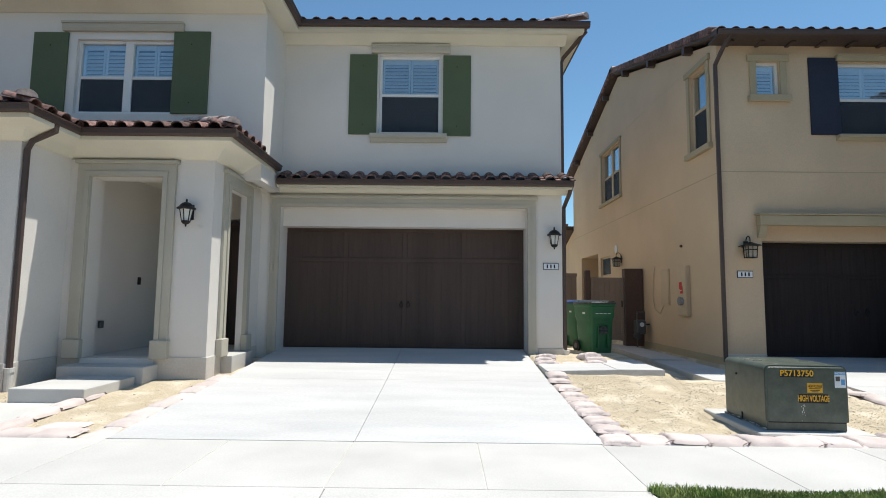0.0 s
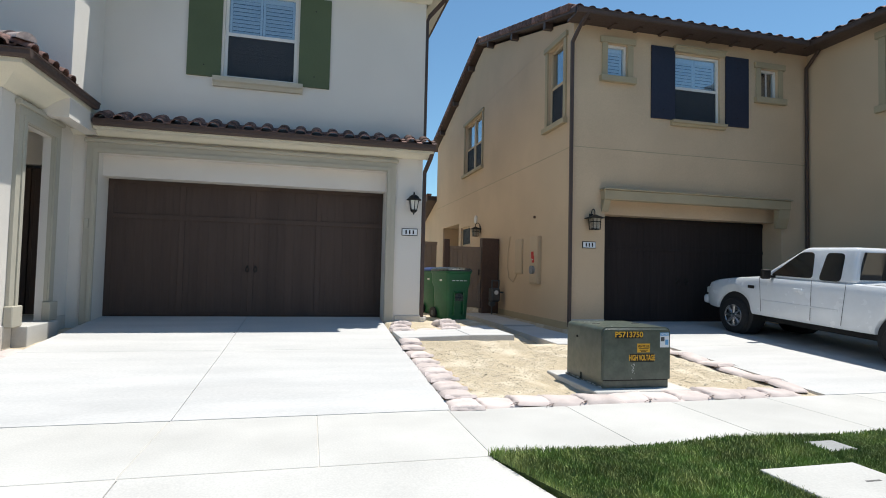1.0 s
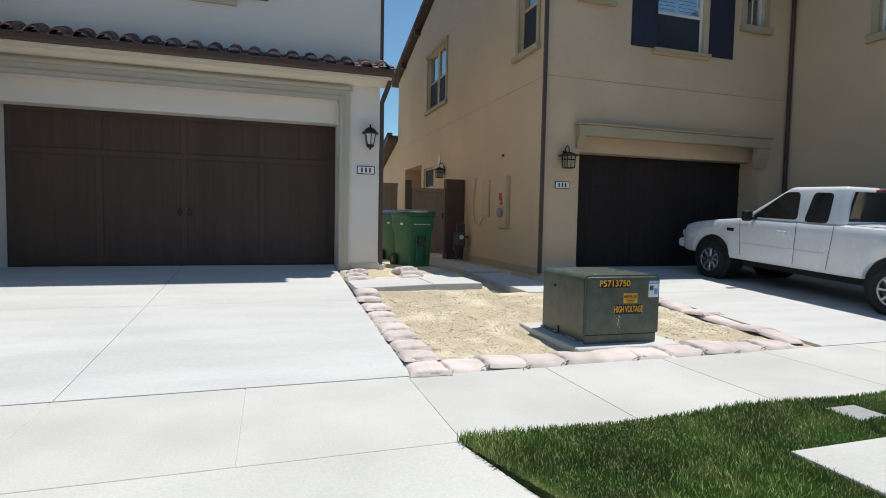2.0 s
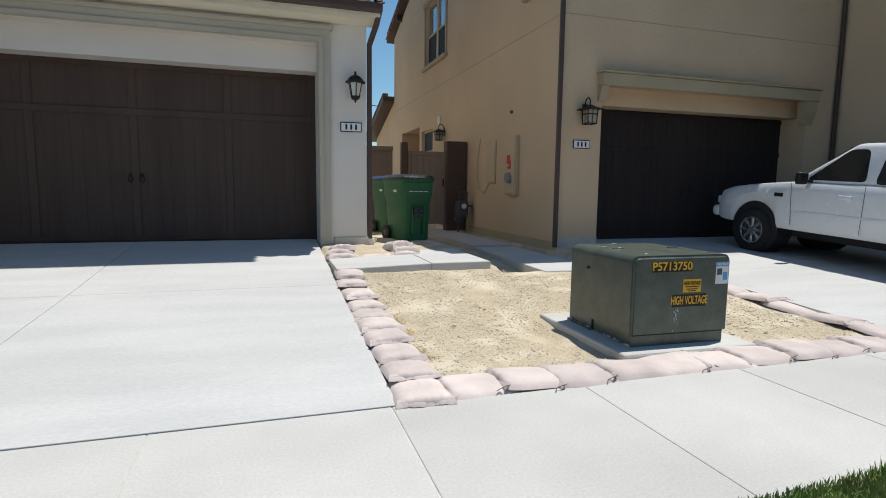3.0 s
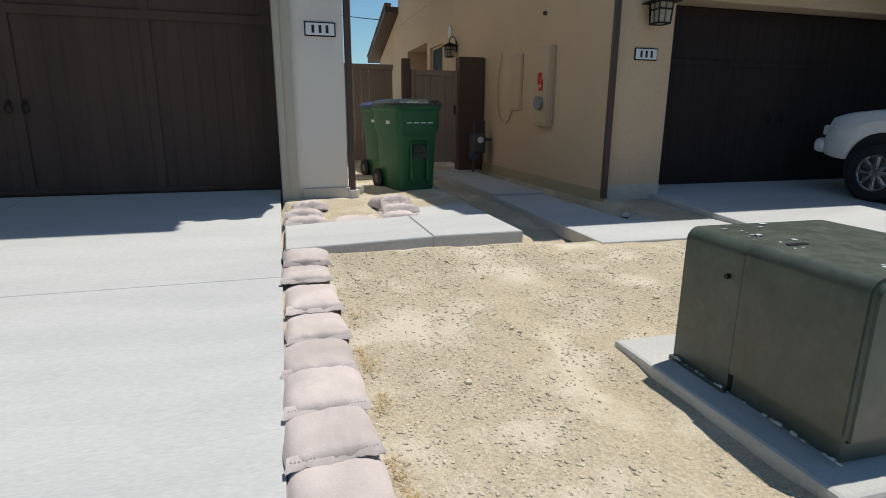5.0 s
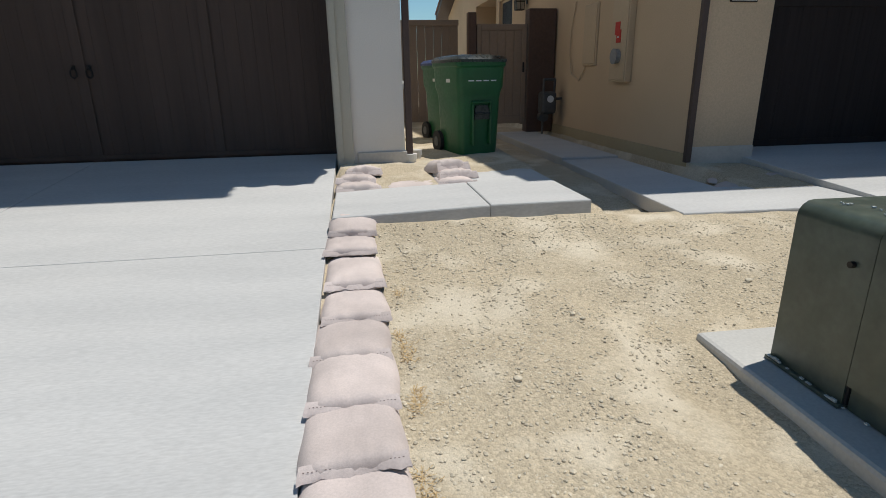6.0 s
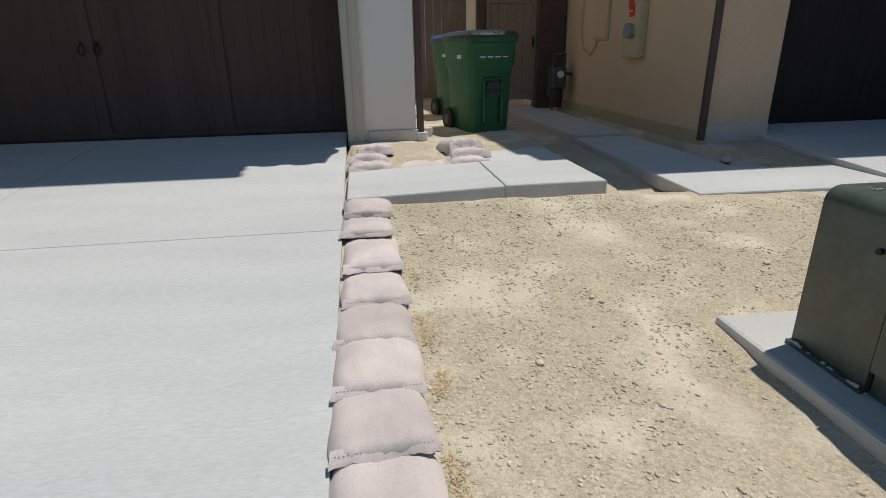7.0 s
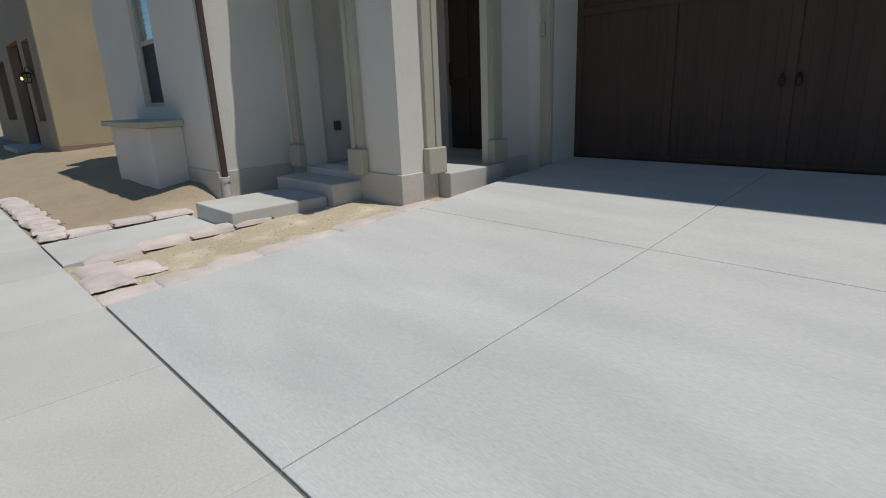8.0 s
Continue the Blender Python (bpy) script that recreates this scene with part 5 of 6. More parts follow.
for x, y, z, rz, s in ((5.42, 9.62, 0.13, 60, 0.7), (5.62, 9.8, 0.15, 95, 0.7), (5.30, 9.40, 0.12, 120, 0.65), (5.8, 9.62, 0.17, 30, 0.65)):
    sandbag(x, y, z, rz, LAB, "sandbags at the tan house corner", 0, (s, s, 0.55))
LAB = "pinkish sandbag laid beside the front walk"
for k in range(4):
    sandbag(-4.74, 5.45 + 0.43 * k, soil_z(-4.7, 5.45 + 0.43 * k) + 0.008, 180, LAB, "sandbags beside the front walk", 0, (0.6, 0.95, 0.7), 0.7)
for k in range(3):
    sandbag(-6.06, 5.55 + 0.42 * k, soil_z(-6.1, 5.5 + 0.42 * k) + 0.012, 0, LAB, "sandbags beside the front walk", 0, (0.58, 0.95, 0.7), 0.7)
LAB = "flattened half-buried sandbag along the driveway edge"
for k in range(8):
    y = 5.3 + 0.40 * k
    sandbag(-3.63, y, soil_z(-3.6, y) + 0.0, 180, LAB, "half-buried sandbags", 0, (0.72, 0.95, 0.42), 0.7)
for x, y in ((-4.05, 5.22), (-4.45, 5.26), (-4.2, 5.5)):
    sandbag(x, y, soil_z(x, y) - 0.004, 90, LAB, "half-buried sandbags", 0, (0.9, 0.95, 0.5))
LAB = "pinkish sandbag along the pavement by the soil bank"
for k in range(9):
    sandbag(-6.25 - 0.42 * k, 5.25, soil_z(-6.3 - 0.4 * k, 5.28) + 0.01, 90, LAB, "sandbags along the pavement by the bank", -3, (0.85, 1, 0.75), 0.7)

# ---- pad-mounted transformer ----
pad = thing("transformer_pad", "low pale concrete pad on the sandy soil", "concrete pad", (3.80, 6.02, 0.0), -1)
part("pad", boxed(-0.60, 0.60, -0.63, 0.70, -0.12, 0.045, 0.02, 2), "walkcon", pad)
tx = thing("transformer", "olive green steel pad-mounted transformer with yellow warnings", "transformer", (3.78, 5.97, 0.045), -2)
W2, D0, D1, HT = 0.435, -0.46, 0.46, 0.69


def rounded_hood(bm, y0, y1, w, h, z0, r=0.06):
    pts = [(-w, z0), (w, z0), (w, h - r)]
    pts += [(w - r + r * math.cos(a), h - r + r * math.sin(a)) for a in (0.4, 0.8, 1.2, 1.57)]
    pts += [(-w + r - r * math.sin(a), h - r + r * math.cos(a)) for a in (0.0, 0.4, 0.8, 1.2)]
    pts += [(-w, h - r)]
    prism(bm, pts, y0, y1, "y")
    return bm


tank = rounded_hood(bmesh.new(), 0.096, D1, W2 - 0.008, HT - 0.006, 0.0)
part("tank", tank, "box", tx, smooth=True)
hood = rounded_hood(bmesh.new(), D0, 0.086, W2, HT, 0.10)
bmesh.ops.bevel(hood, geom=[e for e in hood.edges if all(abs(v.co.y - D0) < 1e-5 for v in e.verts) and max(v.co.z for v in e.verts) > 0.2], offset=0.022, segments=3, affect="EDGES")
part("hood", hood, "box", tx, smooth=True)
part("sill", boxed(-W2 + 0.02, W2 - 0.02, D0 + 0.025, 0.086, 0.0, 0.10, 0.006), "box", tx)
part("base_flange", boxed(-W2 - 0.012, W2 + 0.012, 0.09, D1 + 0.012, 0.0, 0.018, 0.004), "box", tx)
# black strips put the shade of hood seam and sill gap into colour
part("gasket", rounded_hood(bmesh.new(), 0.084, 0.098, W2 - 0.014, HT - 0.014, 0.02), "rubber", tx)
part("sill_gap", boxed(-W2 + 0.03, W2 - 0.03, D0 + 0.018, D0 + 0.03, 0.085, 0.102), "rubber", tx)
for x in (-0.265, 0.26):
    part("lifting_lug", boxed(x - 0.05, x + 0.05, -0.005, 0.02, HT - 0.006, HT + 0.006, 0.004), "iron", tx)
part("bolt", rod(bmesh.new(), (-W2 - 0.008, 0.17, 0.52), (-W2 + 0.01, 0.17, 0.52), 0.012), "iron", tx)
FY = D0 - 0.002
face = lambda x, z, dy=0.0: pose(x, FY - 0.0015 - dy, z, 90, 0, 0)
lettering("P5713750", 0.088, "yellow", tx, face(-0.125, 0.575), "yellow stencilled equipment number")
part("number_backing", boxed(-0.30, 0.05, FY, D0 + 0.001, 0.535, 0.612), "black", tx)
part("warning_label", boxed(-0.02, 0.14, FY, D0 + 0.001, 0.375, 0.475), "yellow", tx)
lettering("HIGH VOLTAGE", 0.034, "black", tx, face(0.06, 0.443) @ Matrix.Diagonal((0.60, 1.2, 1, 1)), "black warning words on orange")
for z, w in ((0.418, 0.125), (0.400, 0.10), (0.386, 0.07)):
    part("text_bar", boxed(0.06 - w / 2, 0.06 + w / 2, FY - 0.0012, FY, z - 0.004, z + 0.003), "black", tx)
part("warning_label", boxed(-0.11, 0.19, FY, D0 + 0.001, 0.265, 0.36), "black", tx)
lettering("HIGH VOLTAGE", 0.066, "yellow", tx, face(0.04, 0.312) @ Matrix.Diagonal((0.70, 1.35, 1, 1)), "yellow warning words on black")
part("notice_sticker", boxed(0.27, 0.385, FY, D0 + 0.001, 0.43, 0.60), "paper", tx)
part("sticker_band", boxed(0.27, 0.385, FY - 0.0012, FY, 0.565, 0.60), "blue", tx)
lettering("NOTICE", 0.028, "paper", tx, face(0.3275, 0.5825, 0.0015))
part("sticker_shape", boxed(0.335, 0.375, FY - 0.0012, FY, 0.46, 0.52), "blue", tx)
part("sticker_shape", boxed(0.28, 0.325, FY - 0.0012, FY, 0.50, 0.55), "meter", tx)
for c in tx.children:
    if c.name.split(".")[0] in ("lettering", "number_backing", "warning_label", "text_bar", "notice_sticker", "sticker_band", "sticker_shape"):
        c.location += Vector((0.022, 0, 0.032))
scr = random.Random(5)
bm = bmesh.new()
for k in range(26):
    y, r = scr.uniform(D0, D1), scr.uniform(0.002, 0.007)
    box(bm, -W2 - 0.013 - 0.001, -W2 - 0.004, y - r * 2, y + r * 2, 0.02, 0.02 + r * scr.uniform(0.4, 2.2))
for k in range(10):
    x, y, r = scr.uniform(-W2 + 0.08, W2 - 0.08), scr.uniform(D0 + 0.08, D1 - 0.05), scr.uniform(0.002, 0.008)
    box(bm, x - r * scr.uniform(1, 4), x + r, y - r, y + r * scr.uniform(1, 3), HT - 0.002, HT + 0.0012)
for k in range(34):
    z = scr.uniform(0.11, 0.36)
    x, r = -0.03 - 0.10 * (0.36 - z) + scr.gauss(0, 0.006 + 0.05 * (0.36 - z)), scr.uniform(0.0008, 0.003)
    box(bm, x - r, x + r, D0 - 0.0012, D0 + 0.001, z - r * scr.uniform(1, 3), z + r * scr.uniform(1, 4))
for k in range(16):
    y, r = scr.uniform(-0.05, 0.42), scr.uniform(0.001, 0.004)
    x = -W2 + scr.uniform(0.065, 0.15)
    box(bm, x, x + r * scr.uniform(1, 5), y - r, y + r * scr.uniform(1, 3), HT - 0.004, HT + 0.0008)
scuffs = part("scuffs", bm, "scuff", tx, "white scratches and chips")
scuffs["kind"] = "stuff"

# ---- wheeled carts ----


def cart(at, rz, lid, label, size=1.0):
    c = thing("wheeled_bin", label, "bin", at, rz, "green wheeled bins")
    bm = bmesh.new()
    levels = [(0.0, 0.25, 0.27, -0.02), (0.08, 0.265, 0.285, 0.0), (0.66, 0.283, 0.315, 0.0), (0.72, 0.292, 0.325, 0.0), (0.79, 0.312, 0.345, 0.0), (1.00, 0.318, 0.352, 0.0), (1.02, 0.335, 0.37, 0.0), (1.06, 0.335, 0.37, 0.0)]
    rings = []
    for z, hx, hy, oy in levels:
        ring = []
        for sx, sy in ((-1, -1), (1, -1), (1, 1), (-1, 1)):
            for k in range(4):
                a0 = math.atan2(sy, sx) - math.pi / 4 + (k / 3) * math.pi / 2
                ring.append(bm.verts.new((sx * (hx - 0.07) + 0.07 * math.cos(a0), sy * (hy - 0.07) + 0.07 * math.sin(a0) + oy, z)))
        rings.append(ring)
    n = len(rings[0])
    for a, b in zip(rings, rings[1:]):
        for i in range(n):
            bm.faces.new((a[i], a[(i + 1) % n], b[(i + 1) % n], b[i]))
    bm.faces.new(rings[0]), bm.faces.new(rings[-1])
    body = part("body", bm, "bin", c, smooth=True)
    # lifting pocket and bars on the front
    part("grip_pocket", prism(bmesh.new(), [(-0.10, 0.42), (0.10, 0.42), (0.10, 0.52), (0.07, 0.58), (-0.07, 0.58), (-0.10, 0.52)], -0.345, -0.29, "y"), "binlid", body)
    part("lift_bar", rod(bmesh.new(), (-0.10, -0.352, 0.49), (0.10, -0.352, 0.49), 0.012), "binlid", body)
    bm = boxed(-0.13, -0.105, -0.352, -0.28, 0.12, 0.60, 0.012)
    box(bm, 0.105, 0.13, -0.352, -0.28, 0.12, 0.60, 0.012), box(bm, -0.13, 0.13, -0.358, -0.28, 0.60, 0.63, 0.012)
    part("front_rib", bm, "bin", body)
    for x in (-0.15, -0.05, 0.05, 0.15):
        part("stamp_bar", boxed(x - 0.035, x + 0.035, -0.353, -0.34, 0.85, 0.862), "paper", body)
    part("label", boxed(-0.3165, -0.305, -0.13, -0.03, 0.84, 0.88), "lamp_glass", body)
    # lid
    bm = bmesh.new()
    prev = None
    for z, s in ((1.06, 1.03), (1.09, 1.03), (1.125, 0.93), (1.145, 0.6)):
        ring = [bm.verts.new((sx * 0.34 * s, sy * 0.378 * s - 0.005, z)) for sx, sy in ((-1, -0.8), (-0.85, -1), (0.85, -1), (1, -0.8), (1, 0.8), (0.85, 1), (-0.85, 1), (-1, 0.8))]
        if prev:
            for i in range(8):
                bm.faces.new((prev[i], prev[(i + 1) % 8], ring[(i + 1) % 8], ring[i]))
        else:
            bm.faces.new(ring)
        prev = ring
    bm.faces.new(prev)
    part("lid", bm, lid, c, smooth=True)
    part("handle", path_rod(bmesh.new(), [(-0.26, 0.36, 1.03), (-0.26, 0.44, 1.06), (0.26, 0.44, 1.06), (0.26, 0.36, 1.03)], 0.018), "binlid", c)
    c.scale = (size, size, size * 1.01)
    part("axle", rod(bmesh.new(), (-0.31, 0.27, 0.13), (0.31, 0.27, 0.13), 0.012), "iron", c)
    for x in (-0.315, 0.275):
        w = part("wheel", rod(bmesh.new(), (x, 0.27, 0.13), (x + 0.045, 0.27, 0.13), 0.13, seg=24), "rubber", c)
        part("hub", rod(bmesh.new(), (x - 0.006, 0.27, 0.13), (x + 0.051, 0.27, 0.13), 0.06, seg=12), "meter", w)
    return c


cart((3.00, 11.02, 0.337), 17, "binlid", "green plastic wheeled bin with dark lid on the path", 0.94)
cart((3.04, 12.42, 0.337), 18, "bluelid", "green plastic wheeled bin with blue lid behind another", 0.94)

# ---- gate, fence, meters ----
gate = thing("side_gate", "closed brown panelled side gate between the houses", "gate")
YG = 14.5
part("gate_frame", boxed(3.86, 3.94, YG, YG + 0.06, 0.34, 2.05, 0.008), "gate", gate)
part("gate_frame", boxed(4.68, 4.76, YG, YG + 0.06, 0.34, 2.05, 0.008), "gate", gate)
part("gate_rail", boxed(3.94, 4.68, YG, YG + 0.06, 1.95, 2.05, 0.008), "gate", gate)
part("gate_rail", boxed(3.94, 4.68, YG, YG + 0.06, 0.36, 0.5, 0.008), "gate", gate)
for k in range(5):
    part("board", boxed(3.942 + k * 0.148, 4.086 + k * 0.148, YG + 0.015, YG + 0.045, 0.5, 1.95, 0.004), "gate", gate)
part("latch", boxed(4.69, 4.72, YG - 0.03, YG, 1.25, 1.42, 0.006), "iron", gate)
fence = thing("side_fence", "brown panel fence with posts beside the gate", "fence")
part("post", boxed(3.70, 3.85, YG - 0.02, YG + 0.12, 0.2, 2.24, 0.01), "post", fence)
for k in range(9):
    part("board", boxed(2.29 + k * 0.156, 2.442 + k * 0.156, YG + 0.9, YG + 0.93, 0.25, 2.2, 0.004), "gate", fence)
part("fence_rail", boxed(2.29, 3.70, YG + 0.87, YG + 0.90, 2.1, 2.2, 0.004), "gate", fence)
part("pilaster", boxed(4.78, 5.276, YG - 0.05, YG + 0.2, 0.2, 2.30, 0.012), "post", fence)


def wall_box(name, label, y0, y1, z0, z1, d=0.05):
    p = thing(name, label, "electrical panel", (XB, (y0 + y1) / 2, z0))
    h, w = z1 - z0, (y1 - y0) / 2
    part("box", boxed(-d, 0.0, -w, w, 0, h, 0.008), "panel", p)
    part("door", boxed(-d - 0.012, -d, -w + 0.02, w - 0.02, 0.03, h - 0.03, 0.006), "panel", p)
    return p


mp = wall_box("electric_cabinet", "tall tan electric meter panel on the stucco side wall", 11.62, 12.1, 1.09, 2.21, 0.09)
part("red_tag", boxed(-0.112, -0.103, -0.07, 0.05, 0.50, 0.66), "red", mp, "red plastic tag")
part("red_tag", boxed(-0.110, -0.103, -0.03, 0.10, 0.60, 0.76), "red", mp, "red plastic tag")
part("tag_print", boxed(-0.1135, -0.112, -0.03, 0.02, 0.56, 0.58), "paper", mp)
part("meter_dial", rod(bmesh.new(), (-0.17, -0.02, 0.33), (-0.1, -0.02, 0.33), 0.1, 0.09, seg=20), "dial_glass", mp, "round glass electric meter")
wall_box("junction_panel", "flat tan junction panel on the stucco side wall", 12.72, 13.2, 1.32, 2.2, 0.03)
gm = thing("gas_meter", "dark grey gas meter with pipes by the gate", "gas meter", (5.05, 14.05, 0.2))
part("body", boxed(-0.16, 0.1, -0.14, 0.14, 0.35, 0.72, 0.05, 3), "meter", gm)
part("dial", rod(bmesh.new(), (-0.02, -0.15, 0.60), (-0.02, -0.13, 0.60), 0.06), "paper", gm)
part("pipe", path_rod(bmesh.new(), [(-0.1, 0, 0.0), (-0.1, 0, 0.8), (-0.1, 0, 0.92), (0.1, 0, 0.92), (0.1, 0.02, 0.6), (0.24, 0.02, 0.6)], 0.022), "meter", gm)
part("regulator", rod(bmesh.new(), (-0.1, -0.07, 0.3), (-0.1, 0.07, 0.3), 0.085, seg=16), "meter", gm)
vent = thing("wall_vent", "small dark round vent on the stucco wall", "vent", (XB, 12.0, 2.68))
part("cap", rod(bmesh.new(), (-0.04, 0, 0), (0.0, 0, 0), 0.03), "post", vent)


# ---- wall lamps and number plates ----
def lathe(bm, prof, n, cy):
    """A turned or faceted form round an upright axis at (0, cy), from (radius, height) pairs."""
    rings = [[bm.verts.new((r * math.cos(2 * math.pi * (k + 0.5) / n), cy + r * math.sin(2 * math.pi * (k + 0.5) / n), z)) for k in range(n)] for r, z in prof]
    for a, b in zip(rings, rings[1:]):
        for k in range(n):
            bm.faces.new((a[k], a[(k + 1) % n], b[(k + 1) % n], b[k]))
    bm.faces.new(rings[0]), bm.faces.new(rings[-1])
    return bm


def lantern(at, rz, label, caged=False, size=1.0):
    """A wall lantern; its wall is behind it on +y."""
    p = thing("wall_lantern", label, "wall lamp", at, rz, "wall lanterns")
    p.scale = (size, size, size)
    q = math.sqrt(2)
    if caged:
        c = -0.20
        part("back_plate", boxed(-0.06, 0.06, -0.02, 0.0, -0.12, 0.16, 0.008), "iron", p)
        part("arm", path_rod(bmesh.new(), [(0, -0.015, 0.10), (0, -0.03, 0.20), (0, -0.07, 0.255), (0, -0.12, 0.27), (0, -0.17, 0.25), (0, c, 0.20), (0, c, 0.10)], 0.012), "iron", p)
        part("roof", lathe(bmesh.new(), [(0.19 * q, 0.02), (0.195 * q, 0.032), (0.06 * q, 0.095), (0.025 * q, 0.12)], 4, c), "iron", p)
        part("glass", lathe(bmesh.new(), [(0.085 * q, -0.25), (0.10 * q, 0.018)], 4, c), "amber_glass", p)
        bm = bmesh.new()
        for sx in (-1, 1):
            for sy in (-1, 1):
                rod(bm, (sx * 0.097, c + sy * 0.097, -0.26), (sx * 0.112, c + sy * 0.112, 0.02), 0.011, seg=4)
            rod(bm, (sx * 0.10, c, -0.25), (sx * 0.113, c, 0.02), 0.008, seg=4), rod(bm, (0, c + sx * 0.10, -0.25), (0, c + sx * 0.113, 0.02), 0.008, seg=4)
            for z, e in ((-0.255, 0.10), (-0.07, 0.11)):
                box(bm, sx * e - 0.01, sx * e + 0.01, c - e, c + e, z - 0.01, z + 0.01), box(bm, -e, e, c + sx * e - 0.01, c + sx * e + 0.01, z - 0.01, z + 0.01)
        part("cage", bm, "iron", p)
        return p
    c = -0.16
    part("back_plate", lathe(bmesh.new(), [(0.062, -0.13), (0.062, 0.11)], 12, 0.035), "iron", p)
    part("arm", path_rod(bmesh.new(), [(0, -0.01, -0.04), (0, -0.05, -0.14), (0, -0.10, -0.20), (0, c, -0.20)], 0.012), "iron", p)
    part("roof", lathe(bmesh.new(), [(0.10, 0.012), (0.142, 0.018), (0.145, 0.03), (0.112, 0.055), (0.092, 0.085), (0.06, 0.112), (0.025, 0.125), (0.012, 0.14), (0.018, 0.155), (0.008, 0.18)], 12, c), "iron", p)
    part("glass", lathe(bmesh.new(), [(0.058, -0.17), (0.092, 0.012)], 6, c), "lamp_glass", p)
    bm = bmesh.new()
    for k in range(6):
        a = (k + 0.5) * math.pi / 3
        rod(bm, (0.06 * math.cos(a), c + 0.06 * math.sin(a), -0.17), (0.095 * math.cos(a), c + 0.095 * math.sin(a), 0.014), 0.008, seg=6)
    part("cage", bm, "iron", p)
    part("base_cup", lathe(bmesh.new(), [(0.068, -0.165), (0.066, -0.185), (0.045, -0.212), (0.014, -0.225), (0.014, -0.245), (0.004, -0.262)], 10, c), "iron", p)
    return p


lantern((2.0, YA, 2.66), 0, "black iron wall lantern with frosted glass on the garage pier")
lantern((-4.18, YP, 2.75), 0, "black iron wall lantern with frosted glass beside the entry")
lantern((5.74, YB, 2.47), 0, "black square caged wall lantern beside the tan garage", True, 0.80)
lantern((XB, 16.3, 2.68), -90, "black square caged wall lantern on the side wall", True, 0.80)
disc = thing("wall_sensor", "round white sensor plate above the side lantern", "sensor", (XB, 16.75, 3.05))
part("plate", rod(bmesh.new(), (-0.03, 0, 0), (0, 0, 0), 0.13, seg=20), "pipe", disc)


def plate(at, bars, label):
    p = thing("number_plate", label, "number plate", at, 0, "house number plates")
    part("frame", boxed(-0.155, 0.155, -0.018, 0.0, -0.07, 0.07, 0.006), "iron", p)
    part("face", boxed(-0.142, 0.142, -0.022, -0.018, -0.057, 0.057, 0.002), "paper", p)
    for x in bars:
        part("bar", boxed(x - 0.014, x + 0.014, -0.0245, -0.022, -0.038, 0.038), "black", p)
    return p


plate((1.957, YA, 2.075), (-0.07, 0.0, 0.07), "white number plate with dark bars on the garage pier")
plate((5.70, YB, 1.95), (-0.07, 0.0, 0.07), "white number plate with dark bars beside the tan garage")


# ---- vehicles ----
def loft(name, mat, parent, ys, top, bottom, half, crown=0.025):
    """A vehicle body lofted along y from its upper and lower outline and its half width."""
    bm, rings = bmesh.new(), []
    for y in ys:
        t, b, h = top(y), bottom(y), half(y)
        m = (t + b) / 2
        ring = [(0.55 * h, b), (h - 0.04, b), (h - 0.008, min(b + 0.05, m)), (h + 0.012, m), (h + 0.004, max(t - 0.17, m)), (h - 0.02, t - 0.07), (h - 0.055, t - 0.018), (h - 0.12, t), (0.4 * h, t + crown)]
        ring = ring + [(-x, z) for x, z in ring[::-1]]
        rings.append([bm.verts.new((x, y, z)) for x, z in ring])
    n = len(rings[0])
    for a, c in zip(rings, rings[1:]):
        for k in range(n):
            bm.faces.new((a[k], a[(k + 1) % n], c[(k + 1) % n], c[k]))
    bm.faces.new(rings[0]), bm.faces.new(rings[-1])
    return part(name, bm, mat, parent, smooth=True)


def curve(points):
    """A height along y, straight between the given points (y falling or rising)."""
    pts = sorted(points)
    return lambda y: float(np.interp(y, [p[0] for p in pts], [p[1] for p in pts]))


def arched(base, wheels, cz, r):
    def f(y):
        z = base(y)
        for c in wheels:
            if abs(y - c) < r:
                z = max(z, cz + math.sqrt(r * r - (y - c) ** 2))
        return z
    return f


def stations(y0, y1, wheels, r):
    ys = {y0 + (y1 - y0) * k / 40 for k in range(41)}
    for c in wheels:
        ys |= {c + r * math.cos(math.pi * k / 18) for k in range(19)} | {c - r - 0.004, c + r + 0.004}
    return sorted(ys)


